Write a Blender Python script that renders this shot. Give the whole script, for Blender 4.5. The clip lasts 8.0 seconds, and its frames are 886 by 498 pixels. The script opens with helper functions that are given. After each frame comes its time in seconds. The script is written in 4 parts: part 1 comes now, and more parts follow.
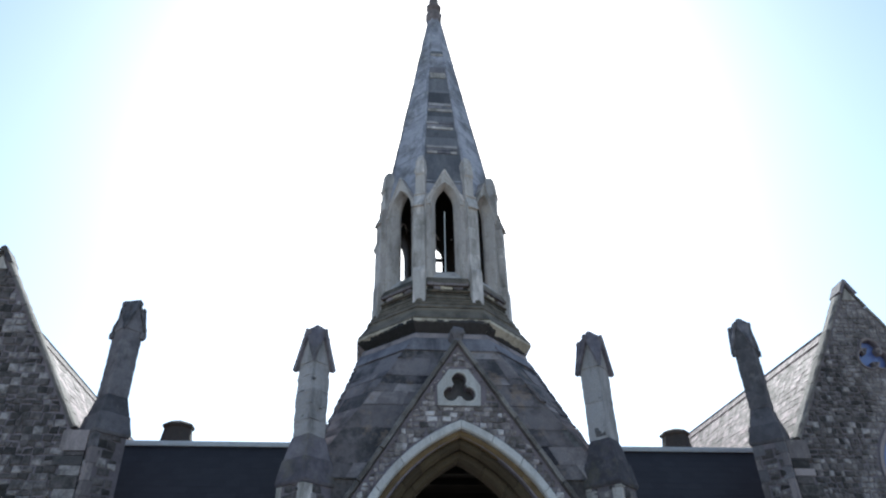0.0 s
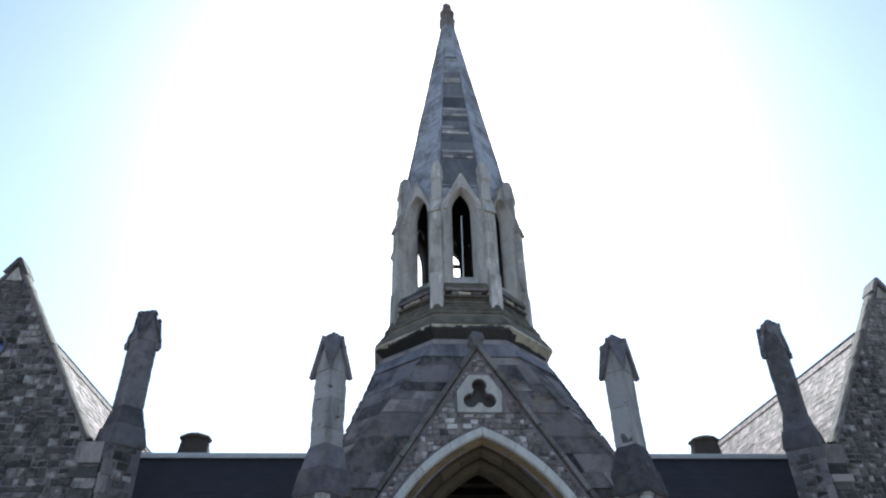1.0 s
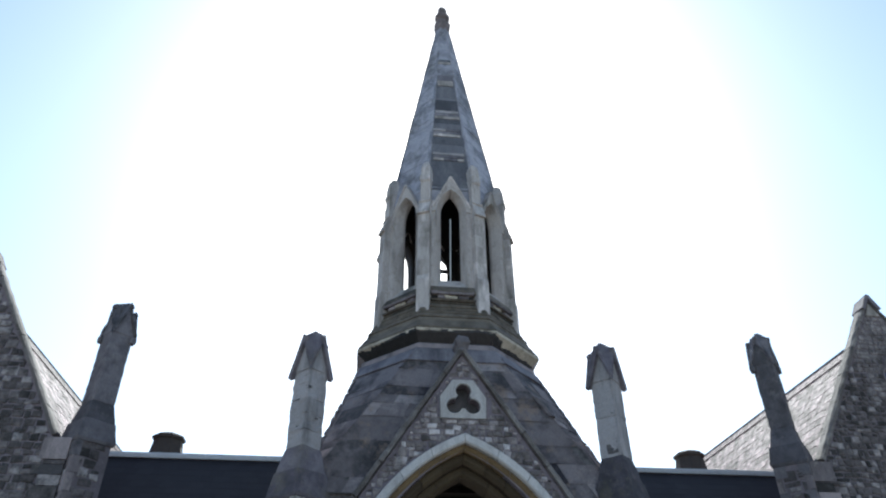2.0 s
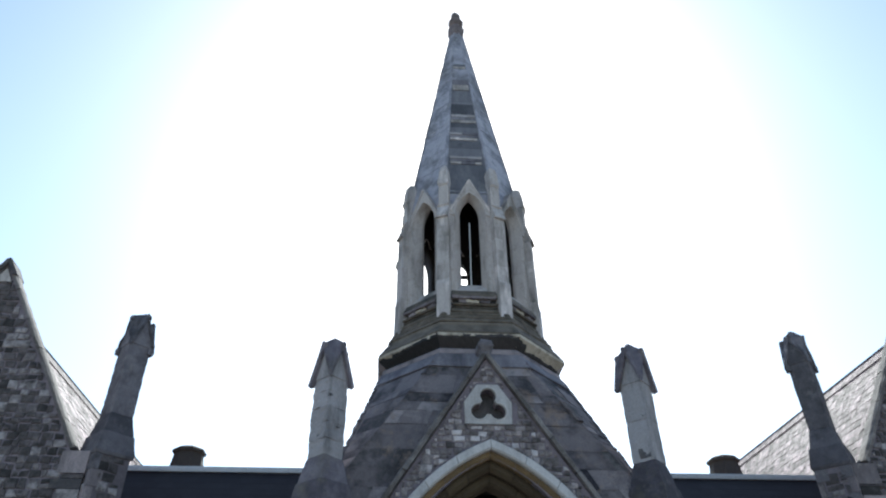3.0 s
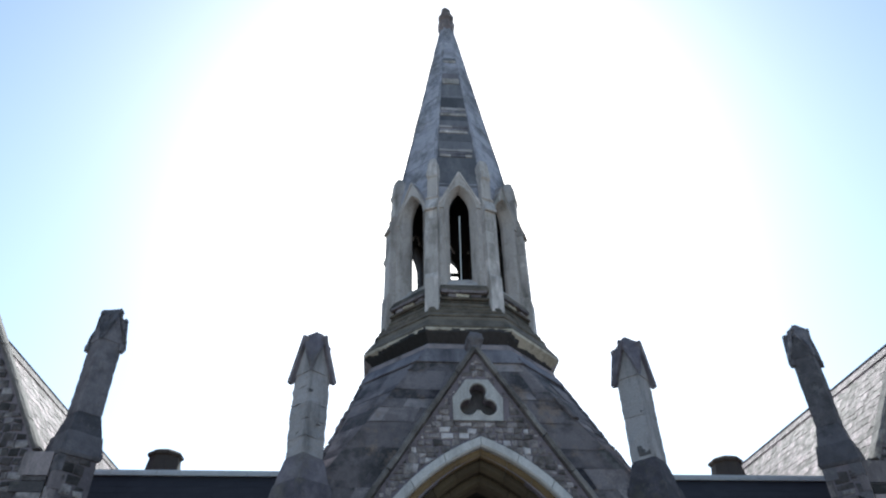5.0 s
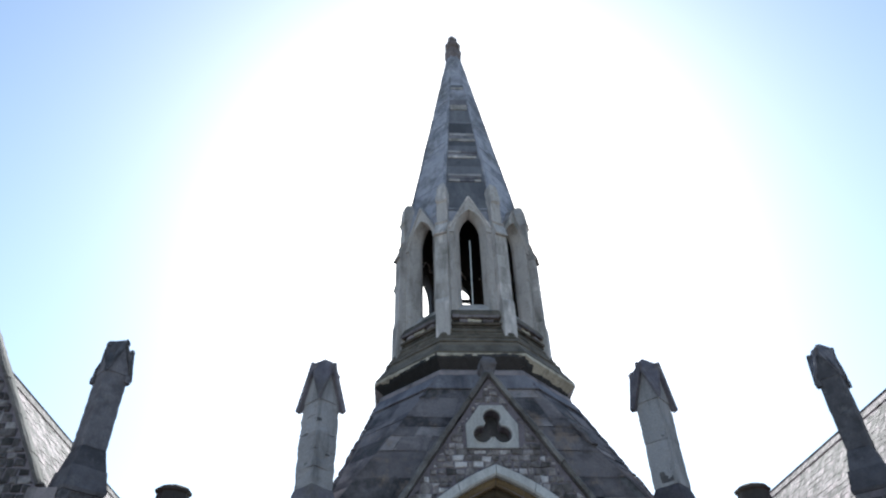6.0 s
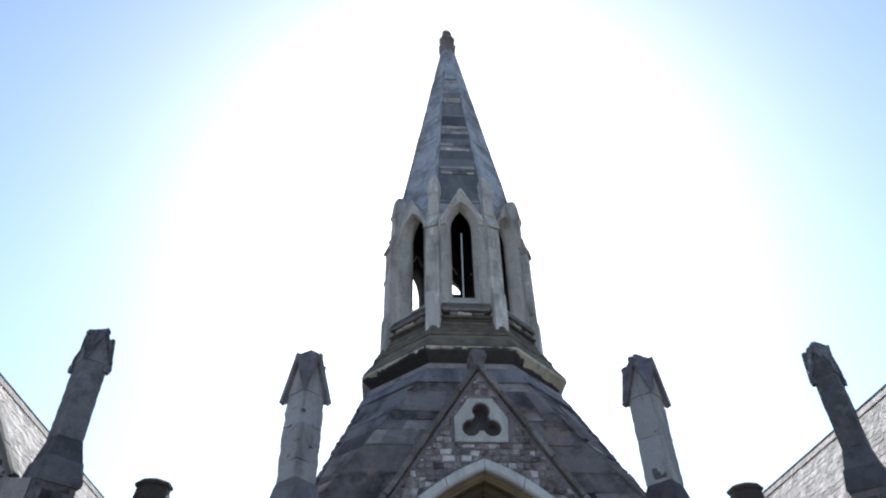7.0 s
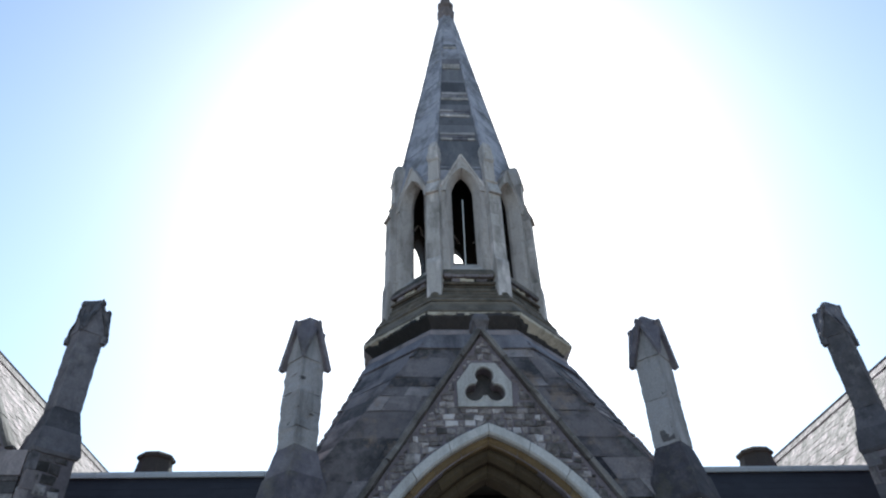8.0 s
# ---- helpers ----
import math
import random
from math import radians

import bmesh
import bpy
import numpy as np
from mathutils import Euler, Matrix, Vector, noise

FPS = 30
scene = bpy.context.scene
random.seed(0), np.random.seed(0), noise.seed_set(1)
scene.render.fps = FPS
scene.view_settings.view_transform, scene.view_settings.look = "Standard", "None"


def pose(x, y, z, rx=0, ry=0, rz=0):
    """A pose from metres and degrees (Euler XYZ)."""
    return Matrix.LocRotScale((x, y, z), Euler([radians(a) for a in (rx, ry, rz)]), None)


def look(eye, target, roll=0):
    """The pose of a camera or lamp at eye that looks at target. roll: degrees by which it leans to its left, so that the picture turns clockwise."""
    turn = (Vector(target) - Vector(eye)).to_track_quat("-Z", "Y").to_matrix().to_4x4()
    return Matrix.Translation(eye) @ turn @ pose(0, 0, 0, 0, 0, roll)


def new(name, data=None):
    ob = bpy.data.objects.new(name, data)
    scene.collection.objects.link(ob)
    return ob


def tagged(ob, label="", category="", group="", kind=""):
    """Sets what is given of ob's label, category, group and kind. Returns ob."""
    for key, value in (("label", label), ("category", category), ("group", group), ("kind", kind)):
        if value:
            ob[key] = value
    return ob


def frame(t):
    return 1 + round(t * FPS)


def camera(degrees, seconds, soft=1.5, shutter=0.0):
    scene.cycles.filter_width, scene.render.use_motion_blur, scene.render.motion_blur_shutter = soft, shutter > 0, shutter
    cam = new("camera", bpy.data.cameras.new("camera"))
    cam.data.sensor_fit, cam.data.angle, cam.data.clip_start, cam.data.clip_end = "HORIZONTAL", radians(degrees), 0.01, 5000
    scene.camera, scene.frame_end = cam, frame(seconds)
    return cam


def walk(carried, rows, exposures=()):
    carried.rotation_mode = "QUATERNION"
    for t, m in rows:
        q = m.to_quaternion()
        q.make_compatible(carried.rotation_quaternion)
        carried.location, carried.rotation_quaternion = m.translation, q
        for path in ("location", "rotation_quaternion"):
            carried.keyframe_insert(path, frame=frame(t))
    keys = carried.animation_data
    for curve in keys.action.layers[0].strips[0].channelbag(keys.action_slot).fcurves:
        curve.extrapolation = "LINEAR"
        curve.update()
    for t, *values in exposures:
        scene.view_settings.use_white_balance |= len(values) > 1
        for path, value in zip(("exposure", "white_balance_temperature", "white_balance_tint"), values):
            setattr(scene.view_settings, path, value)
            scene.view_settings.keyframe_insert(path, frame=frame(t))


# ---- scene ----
cam = camera(65.24, 8.0, soft=2.2)
PATH = [
    (0.0, look((-1.965, -13.319, 1.598), (-0.891, -4.949, 6.965), -1.48)),
    (0.5, look((-1.919, -13.113, 1.598), (-1.092, -4.725, 6.979), -1.77)),
    (1.0, look((-1.882, -12.940, 1.596), (-1.089, -4.648, 7.128), -1.56)),
    (1.5, look((-1.880, -12.748, 1.594), (-1.040, -4.524, 7.221), -0.35)),
    (1.7, look((-1.876, -12.666, 1.598), (-0.869, -4.476, 7.248), -0.32)),
    (3.0, look((-1.866, -12.129, 1.602), (-1.159, -4.038, 7.436), -0.79)),
    (3.5, look((-1.819, -11.944, 1.587), (-1.177, -3.967, 7.584), -0.62)),
    (4.0, look((-1.750, -11.724, 1.595), (-0.971, -3.676, 7.479), -1.03)),
    (5.3, look((-1.603, -11.223, 1.615), (-0.878, -3.343, 7.729), -1.63)),
    (5.5, look((-1.582, -11.153, 1.623), (-0.918, -3.367, 7.864), -1.79)),
    (6.0, look((-1.546, -11.003, 1.610), (-0.988, -3.316, 7.982), -1.74)),
    (6.5, look((-1.519, -10.824, 1.607), (-1.027, -3.094, 7.932), -1.37)),
    (7.0, look((-1.475, -10.624, 1.611), (-0.817, -2.970, 8.012), -1.49)),
    (7.5, look((-1.420, -10.437, 1.584), (-0.658, -2.677, 7.845), -1.60)),
    (8.0, look((-1.364, -10.202, 1.581), (-0.772, -2.359, 7.756), -2.14)),
]
walk(cam, PATH, exposures=((0.0, 0.72, 6000, 1), (4.0, 0.72, 6000, 1), (5.3, 0.62, 6000, 1), (8.0, 0.62, 6000, 1)))

# ---- light ----
SUN_AZ, SUN_EL = radians(6.5), radians(42.3)   # ahead of the camera, a little to the right of +y
world = bpy.data.worlds.new("sky")
scene.world = world
world.use_nodes = True
wn = world.node_tree.nodes
sky = wn.new("ShaderNodeTexSky")
sky.sky_type = "NISHITA"
sky.sun_disc = False
sky.sun_elevation = SUN_EL
sky.sun_rotation = SUN_AZ
sky.air_density, sky.dust_density, sky.ozone_density = 1.0, 1.08, 0.5
wn["Background"].inputs["Strength"].default_value = 0.15
world.node_tree.links.new(sky.outputs["Color"], wn["Background"].inputs["Color"])
lamp = bpy.data.lights.new("sun", "SUN")
lamp.energy, lamp.angle, lamp.color = 4.5, radians(0.5), (1.0, 0.96, 0.91)
sun = new("sun", lamp)
sun.matrix_world = look((0, 0, 60), (-math.sin(SUN_AZ) * math.cos(SUN_EL), -math.cos(SUN_AZ) * math.cos(SUN_EL), 60 - math.sin(SUN_EL)))


# ---- materials ----
def material(name, tones, rough=0.85, scale=3.0, vary=0.35, bump=0.4, stain=None, stain_amt=0.0, grain=40.0, island=False, spec=0.3, streak=False, lichen=None, spread=1.0, patchy=False):
    """Stone-like surface: a ramp of tones picked per piece, cloudy stains and fine grain."""
    m = bpy.data.materials.new(name)
    m.use_nodes = True
    nt = m.node_tree
    N, L = nt.nodes, nt.links
    b = N["Principled BSDF"]
    geo = N.new("ShaderNodeTexCoord")
    mapping = N.new("ShaderNodeMapping")
    L.new(geo.outputs["Object"], mapping.inputs["Vector"])
    if streak:
        mapping.inputs["Scale"].default_value = (1.0, 1.0, 0.25)
    cloud = N.new("ShaderNodeTexNoise")
    cloud.inputs["Scale"].default_value, cloud.inputs["Detail"].default_value, cloud.inputs["Roughness"].default_value = scale, 6, 0.62
    fine = N.new("ShaderNodeTexNoise")
    fine.inputs["Scale"].default_value, fine.inputs["Detail"].default_value = grain, 3
    L.new(mapping.outputs[0], cloud.inputs["Vector"])
    L.new(geo.outputs["Object"], fine.inputs["Vector"])
    if island:
        info = N.new("ShaderNodeNewGeometry")
        rnd = info.outputs["Random Per Island"]
    else:
        info = N.new("ShaderNodeObjectInfo")
        rnd = info.outputs["Random"]
    # piece tone moved a little by the cloud
    mix = N.new("ShaderNodeMath")
    mix.operation = "MULTIPLY_ADD"
    sub = N.new("ShaderNodeMath")
    sub.operation = "SUBTRACT"
    L.new(cloud.outputs["Fac"], sub.inputs[0])
    sub.inputs[1].default_value = 0.5
    L.new(sub.outputs[0], mix.inputs[0])
    mix.inputs[1].default_value = vary * 3
    wide = N.new("ShaderNodeMath")      # how far the pieces differ from one another
    wide.operation = "MULTIPLY_ADD"
    L.new(rnd, wide.inputs[0])
    wide.inputs[1].default_value, wide.inputs[2].default_value = spread, 0.5 - 0.5 * spread
    L.new(wide.outputs[0], mix.inputs[2])
    ramp = N.new("ShaderNodeValToRGB")
    els = ramp.color_ramp.elements
    els[0].color, els[1].color = (*tones[0], 1), (*tones[-1], 1)
    for i, c in enumerate(tones[1:-1], 1):
        e = els.new(i / (len(tones) - 1))
        e.color = (*c, 1)
    L.new(mix.outputs[0], ramp.inputs["Fac"])
    col = ramp.outputs["Color"]
    if stain:
        sn = N.new("ShaderNodeTexNoise")
        sn.inputs["Scale"].default_value, sn.inputs["Detail"].default_value, sn.inputs["Roughness"].default_value = scale * 0.45, 8, 0.7
        L.new(mapping.outputs[0], sn.inputs["Vector"])
        sr = N.new("ShaderNodeValToRGB")
        sr.color_ramp.elements[0].position, sr.color_ramp.elements[1].position = 0.5, 0.66
        sr.color_ramp.elements[1].color = (stain_amt, stain_amt, stain_amt, 1)
        L.new(sn.outputs["Fac"], sr.inputs["Fac"])
        mx = N.new("ShaderNodeMix")
        mx.data_type = "RGBA"
        L.new(sr.outputs["Color"], mx.inputs[0])
        L.new(col, mx.inputs[6])
        mx.inputs[7].default_value = (*stain, 1)
        col = mx.outputs[2]
    if lichen:
        tone, amount, size = lichen
        ln = N.new("ShaderNodeTexNoise")
        ln.inputs["Scale"].default_value, ln.inputs["Detail"].default_value, ln.inputs["Roughness"].default_value = size, 9, 0.75
        L.new(geo.outputs["Object"], ln.inputs["Vector"])
        lr = N.new("ShaderNodeValToRGB")
        lr.color_ramp.elements[0].position, lr.color_ramp.elements[1].position = 0.54, 0.68
        lr.color_ramp.elements[1].color = (amount, amount, amount, 1)
        L.new(ln.outputs["Fac"], lr.inputs["Fac"])
        lx = N.new("ShaderNodeMix")
        lx.data_type = "RGBA"
        L.new(lr.outputs["Color"], lx.inputs[0])
        L.new(col, lx.inputs[6])
        lx.inputs[7].default_value = (*tone, 1)
        col = lx.outputs[2]
    gm = N.new("ShaderNodeMix")
    gm.data_type, gm.blend_type = "RGBA", "OVERLAY"
    gm.inputs[0].default_value = 0.35
    L.new(col, gm.inputs[6])
    L.new(fine.outputs["Fac"], gm.inputs[7])
    L.new(gm.outputs[2], b.inputs["Base Color"])
    b.inputs["Roughness"].default_value = rough
    b.inputs["Specular IOR Level"].default_value = spec
    if patchy:      # sheen worn off in patches and on some pieces
        worn = N.new("ShaderNodeMapRange")
        worn.inputs["From Min"].default_value, worn.inputs["From Max"].default_value = 0.25, 0.95
        worn.inputs["To Min"].default_value, worn.inputs["To Max"].default_value = spec * 0.5, spec * 1.25
        L.new(mix.outputs[0], worn.inputs["Value"])
        L.new(worn.outputs[0], b.inputs["Specular IOR Level"])
    add = N.new("ShaderNodeMath")
    add.operation = "MULTIPLY_ADD"
    L.new(fine.outputs["Fac"], add.inputs[0])
    add.inputs[1].default_value = 0.35
    L.new(cloud.outputs["Fac"], add.inputs[2])
    bp = N.new("ShaderNodeBump")
    bp.inputs["Strength"].default_value, bp.inputs["Distance"].default_value = bump, 0.02
    L.new(add.outputs[0], bp.inputs["Height"])
    L.new(bp.outputs["Normal"], b.inputs["Normal"])
    return m


RAG = material("ragstone", [(0.055, 0.046, 0.044), (0.15, 0.124, 0.118), (0.27, 0.226, 0.219), (0.115, 0.095, 0.09), (0.20, 0.166, 0.16), (0.36, 0.307, 0.30), (0.52, 0.46, 0.455)], scale=6, vary=0.3, bump=1.0, stain=(0.062, 0.052, 0.047), stain_amt=0.85)
RAG_DARK = material("sooty_ragstone", [(0.027, 0.023, 0.022), (0.067, 0.057, 0.056), (0.120, 0.099, 0.097), (0.057, 0.046, 0.045), (0.093, 0.077, 0.076), (0.172, 0.145, 0.142), (0.314, 0.275, 0.271)], scale=6, vary=0.3, bump=1.0, stain=(0.024, 0.021, 0.020), stain_amt=0.9)
MORTAR = material("lime_mortar", [(0.111, 0.092, 0.099), (0.190, 0.154, 0.170)], scale=5, bump=0.5, stain=(0.049, 0.044, 0.040), stain_amt=0.5)
FREESTONE = material("pale_freestone", [(0.257, 0.230, 0.229), (0.302, 0.272, 0.270), (0.340, 0.306, 0.306)], scale=3, vary=0.4, bump=0.4, stain=(0.107, 0.095, 0.092), stain_amt=0.8, streak=True)
HOOD = material("pale_dressed_stone", [(0.37, 0.338, 0.325), (0.45, 0.412, 0.398), (0.52, 0.478, 0.462)], scale=3, vary=0.5, bump=0.4, stain=(0.19, 0.172, 0.16), stain_amt=0.7, streak=True)
PALE = material("clean_pale_stone", [(0.367, 0.310, 0.247), (0.496, 0.423, 0.341)], scale=5, vary=0.6, bump=0.6, stain=(0.110, 0.089, 0.067), stain_amt=0.75)
MOSS = material("mossy_stone", [(0.049, 0.039, 0.031), (0.104, 0.083, 0.064), (0.164, 0.131, 0.102)], scale=3.0, vary=0.7, bump=0.9, stain=(0.035, 0.030, 0.026), stain_amt=0.85, lichen=((0.209, 0.161, 0.114), 0.55, 5.0))
WEATHERED = material("weathered_freestone", [(0.197, 0.170, 0.158), (0.311, 0.271, 0.252), (0.425, 0.373, 0.350), (0.373, 0.326, 0.307), (0.601, 0.523, 0.498)], scale=3.2, vary=0.62, bump=0.6, stain=(0.088, 0.080, 0.065), stain_amt=0.85, spread=0.6, streak=True, lichen=((0.207, 0.182, 0.149), 0.6, 4.0))
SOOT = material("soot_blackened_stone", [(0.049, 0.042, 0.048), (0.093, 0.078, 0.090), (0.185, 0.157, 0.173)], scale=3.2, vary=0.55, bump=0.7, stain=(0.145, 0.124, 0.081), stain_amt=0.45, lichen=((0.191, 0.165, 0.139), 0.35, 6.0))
# cornice crust; the same black paints shade into far reveals and sill hollows
CRUST_AND_SHADE = material("black_crust", [(0.022, 0.020, 0.020), (0.049, 0.042, 0.042)], scale=6, vary=0.4, bump=1.0)
GRIME = material("grimy_freestone", [(0.102, 0.084, 0.085), (0.191, 0.156, 0.160), (0.282, 0.229, 0.229)], scale=3.5, vary=0.5, bump=0.7, stain=(0.067, 0.056, 0.053), stain_amt=0.85, streak=True, lichen=((0.364, 0.309, 0.275), 0.5, 7.0))
BUFF = material("buff_archstone", [(0.143, 0.093, 0.047), (0.194, 0.129, 0.068), (0.108, 0.071, 0.040)], scale=4, vary=0.3, bump=0.3, stain=(0.069, 0.048, 0.027), stain_amt=0.6)
# grimed stone; also lends its black to the painted shade of chips
GRIME_DARK = material("black_grimed_stone", [(0.066, 0.057, 0.059), (0.086, 0.075, 0.077), (0.110, 0.096, 0.097)], scale=3.5, vary=0.5, bump=0.8, stain=(0.035, 0.032, 0.032), stain_amt=0.8, lichen=((0.19, 0.165, 0.135), 0.4, 7.0))
# darker copy of the buff stone with the archway's shade in its colour
BUFF_SHADED = material("shaded_archstone", [(0.047, 0.031, 0.018), (0.078, 0.054, 0.030)], scale=4, vary=0.4, bump=0.4, stain=(0.065, 0.046, 0.030), stain_amt=0.7)
SLAB = material("roof_slab_stone", [(0.027, 0.022, 0.027), (0.136, 0.111, 0.110), (0.045, 0.039, 0.041), (0.173, 0.143, 0.143), (0.149, 0.123, 0.123), (0.077, 0.064, 0.068), (0.205, 0.169, 0.167), (0.158, 0.129, 0.129), (0.286, 0.240, 0.234)], rough=0.85, scale=2.6, vary=0.18, bump=0.9, stain=(0.042, 0.036, 0.035), stain_amt=0.9, lichen=((0.241, 0.169, 0.127), 0.85, 1.9))
JOINT = material("pale_joint", [(0.082, 0.072, 0.073), (0.112, 0.101, 0.100)], scale=5, bump=0.5, stain=(0.025, 0.023, 0.022), stain_amt=0.8)
# pale bluish tone holds the flare haze that lies over the side faces
SPIRE_HAZED = material("spire_stone", [(0.095, 0.092, 0.109), (0.251, 0.239, 0.273), (0.340, 0.325, 0.365), (0.167, 0.161, 0.186), (0.469, 0.451, 0.495)], scale=1.8, vary=0.5, bump=0.6, stain=(0.095, 0.087, 0.087), stain_amt=0.85, spread=0.45, lichen=((0.491, 0.471, 0.447), 0.45, 4.0))
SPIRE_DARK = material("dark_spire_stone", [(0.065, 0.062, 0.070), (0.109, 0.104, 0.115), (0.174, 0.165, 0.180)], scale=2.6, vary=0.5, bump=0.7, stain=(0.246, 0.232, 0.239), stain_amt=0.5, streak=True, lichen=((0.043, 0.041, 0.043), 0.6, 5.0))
COPING = material("brown_weathered_coping", [(0.090, 0.075, 0.069), (0.141, 0.120, 0.111), (0.201, 0.174, 0.163)], scale=4.5, vary=0.6, bump=0.8, stain=(0.051, 0.041, 0.036), stain_amt=0.8, lichen=((0.265, 0.243, 0.232), 0.55, 6.0))
APRON = material("smooth_grey_stone", [(0.118, 0.105, 0.116), (0.181, 0.162, 0.178), (0.245, 0.219, 0.237)], scale=2.2, vary=0.7, bump=0.4, stain=(0.063, 0.057, 0.065), stain_amt=0.85, streak=True, lichen=((0.054, 0.048, 0.056), 0.6, 3.0))
DARK_SHAFT = material("dark_eroded_stone", [(0.075, 0.066, 0.070), (0.125, 0.110, 0.117), (0.18, 0.158, 0.168)], scale=3.2, vary=0.6, bump=1.0, stain=(0.045, 0.04, 0.043), stain_amt=0.8, lichen=((0.25, 0.222, 0.215), 0.5, 3.5))
DARK_FOOT = material("dark_sloping_stone", [(0.06, 0.053, 0.058), (0.095, 0.084, 0.092), (0.13, 0.115, 0.124)], scale=3.0, vary=0.6, bump=0.8, stain=(0.04, 0.035, 0.038), stain_amt=0.8, lichen=((0.19, 0.168, 0.165), 0.4, 5.0))
SLATE = material("roof_slate", [(0.032, 0.019, 0.022), (0.080, 0.049, 0.056), (0.160, 0.098, 0.112), (0.327, 0.208, 0.232)], rough=0.66, scale=5.0, vary=0.8, bump=0.9, spec=0.10, patchy=True, spread=0.6, stain=(0.043, 0.025, 0.026), stain_amt=0.85, lichen=((0.051, 0.032, 0.032), 0.8, 2.6))
SLATE_ALL = material("roof_slate_field", [(0.032, 0.019, 0.022), (0.080, 0.049, 0.056), (0.160, 0.098, 0.112), (0.327, 0.208, 0.232)], rough=0.66, scale=5.0, vary=0.8, bump=0.9, spec=0.10, patchy=True, spread=0.6, stain=(0.043, 0.025, 0.026), stain_amt=0.85, lichen=((0.051, 0.032, 0.032), 0.8, 2.6), island=True)
DARK_SLATE = material("blue_black_slate", [(0.021, 0.018, 0.0215), (0.027, 0.0235, 0.0275)], rough=0.7, scale=2, vary=0.2, bump=0.15, island=True, spec=0.2)
RIDGE = material("ridge_tile", [(0.35, 0.325, 0.31), (0.5, 0.47, 0.45)], rough=0.7, scale=4, bump=0.3)
BRICK = material("sooty_brick", [(0.054, 0.043, 0.038), (0.090, 0.068, 0.058)], scale=6, bump=0.5)
# darkened to serve as the shaded side of the chapel ridges
LEAD = material("lead", [(0.035, 0.033, 0.038), (0.055, 0.052, 0.058)], rough=0.9, scale=4, bump=0.2, spec=0.05)
# near-black that puts the shade of passage, lantern and spire into the colour
INTERIOR_SHADE = material("interior_shade", [(0.011, 0.008, 0.006), (0.020, 0.014, 0.011)], scale=3, bump=0.3)
# made pale so that the unseen ground throws light up at the fronts
BOUNCE_GROUND = material("pale_bounce_ground", [(0.26, 0.24, 0.21), (0.36, 0.335, 0.3)], scale=0.6, grain=30, bump=0.6, stain=(0.1, 0.12, 0.06), stain_amt=0.6)
METAL = material("white_painted_rod", [(0.84, 0.84, 0.83), (0.88, 0.88, 0.87)], rough=0.4, scale=8, bump=0.05)


def glass(name, tint, rough):
    m = bpy.data.materials.new(name)
    m.use_nodes = True
    b = m.node_tree.nodes["Principled BSDF"]
    b.inputs["Base Color"].default_value = (*tint, 1)
    b.inputs["Roughness"].default_value = rough
    b.inputs["Specular IOR Level"].default_value = 0.8
    return m


# blue of the reflected sky is put into the base colour
PANE = glass("sky_tinted_leaded_glass", (0.09, 0.115, 0.27), 0.3)


# ---- mesh helpers ----
def thing(name, label, category, group="", at=(0, 0, 0)):
    e = new(name)
    e.empty_display_size = 0.3
    e.location = at
    return tagged(e, label, category, group)


def part(name, bm, mat, parent, label=""):
    bmesh.ops.recalc_face_normals(bm, faces=bm.faces)
    me = bpy.data.meshes.new(name)
    bm.to_mesh(me)
    bm.free()
    me.materials.append(mat)
    ob = new(name, me)
    if parent is not None:
        ob.parent = parent
        base = parent.location if parent.parent is None else Vector((0, 0, 0))
        ob.matrix_parent_inverse = Matrix.Translation(-Vector(base))
    return tagged(ob, label)


def raw_part(name, verts, faces, mat, parent):
    me = bpy.data.meshes.new(name)
    me.from_pydata(verts, [], faces)
    me.materials.append(mat)
    ob = new(name, me)
    if parent is not None:
        ob.parent = parent
        base = parent.location if parent.parent is None else Vector((0, 0, 0))
        ob.matrix_parent_inverse = Matrix.Translation(-Vector(base))
    return ob


def box(bm, x0, x1, y0, y1, z0, z1, m=None):
    v = [bm.verts.new((x, y, z)) for z in (z0, z1) for x, y in ((x0, y0), (x1, y0), (x1, y1), (x0, y1))]
    for f in ((3, 2, 1, 0), (4, 5, 6, 7), (0, 1, 5, 4), (1, 2, 6, 5), (2, 3, 7, 6), (3, 0, 4, 7)):
        bm.faces.new([v[i] for i in f])
    if m is not None:
        bmesh.ops.transform(bm, matrix=m, verts=v)
    return v


def loft(bm, rings, cap=True, close=False):
    """Skin a list of rings (each a list of points)."""
    vs = [[bm.verts.new(p) for p in r] for r in rings]
    n = len(vs[0])
    pairs = list(zip(vs, vs[1:])) + ([(vs[-1], vs[0])] if close else [])
    for a, b in pairs:
        for i in range(n):
            bm.faces.new((a[i], a[(i + 1) % n], b[(i + 1) % n], b[i]))
    if cap and not close:
        bm.faces.new(vs[0][::-1])
        bm.faces.new(vs[-1])
    return [v for r in vs for v in r]


def extrude_poly(bm, loops, y0, y1, m=None):
    """Plate between y0 and y1 from an outline in x, z and any number of holes."""
    vs = []
    for y in (y0, y1):
        edges = []
        for lp in loops:
            ring = [bm.verts.new((x, y, z)) for x, z in lp]
            vs.append(ring)
            edges += [bm.edges.new((ring[i], ring[(i + 1) % len(ring)])) for i in range(len(ring))]
        bmesh.ops.triangle_fill(bm, use_beauty=True, use_dissolve=False, edges=edges)
    k = len(loops)
    for a, b in zip(vs[:k], vs[k:]):
        for i in range(len(a)):
            j = (i + 1) % len(a)
            bm.faces.new((a[i], a[j], b[j], b[i]))
    if m is not None:
        bmesh.ops.transform(bm, matrix=m, verts=bm.verts)


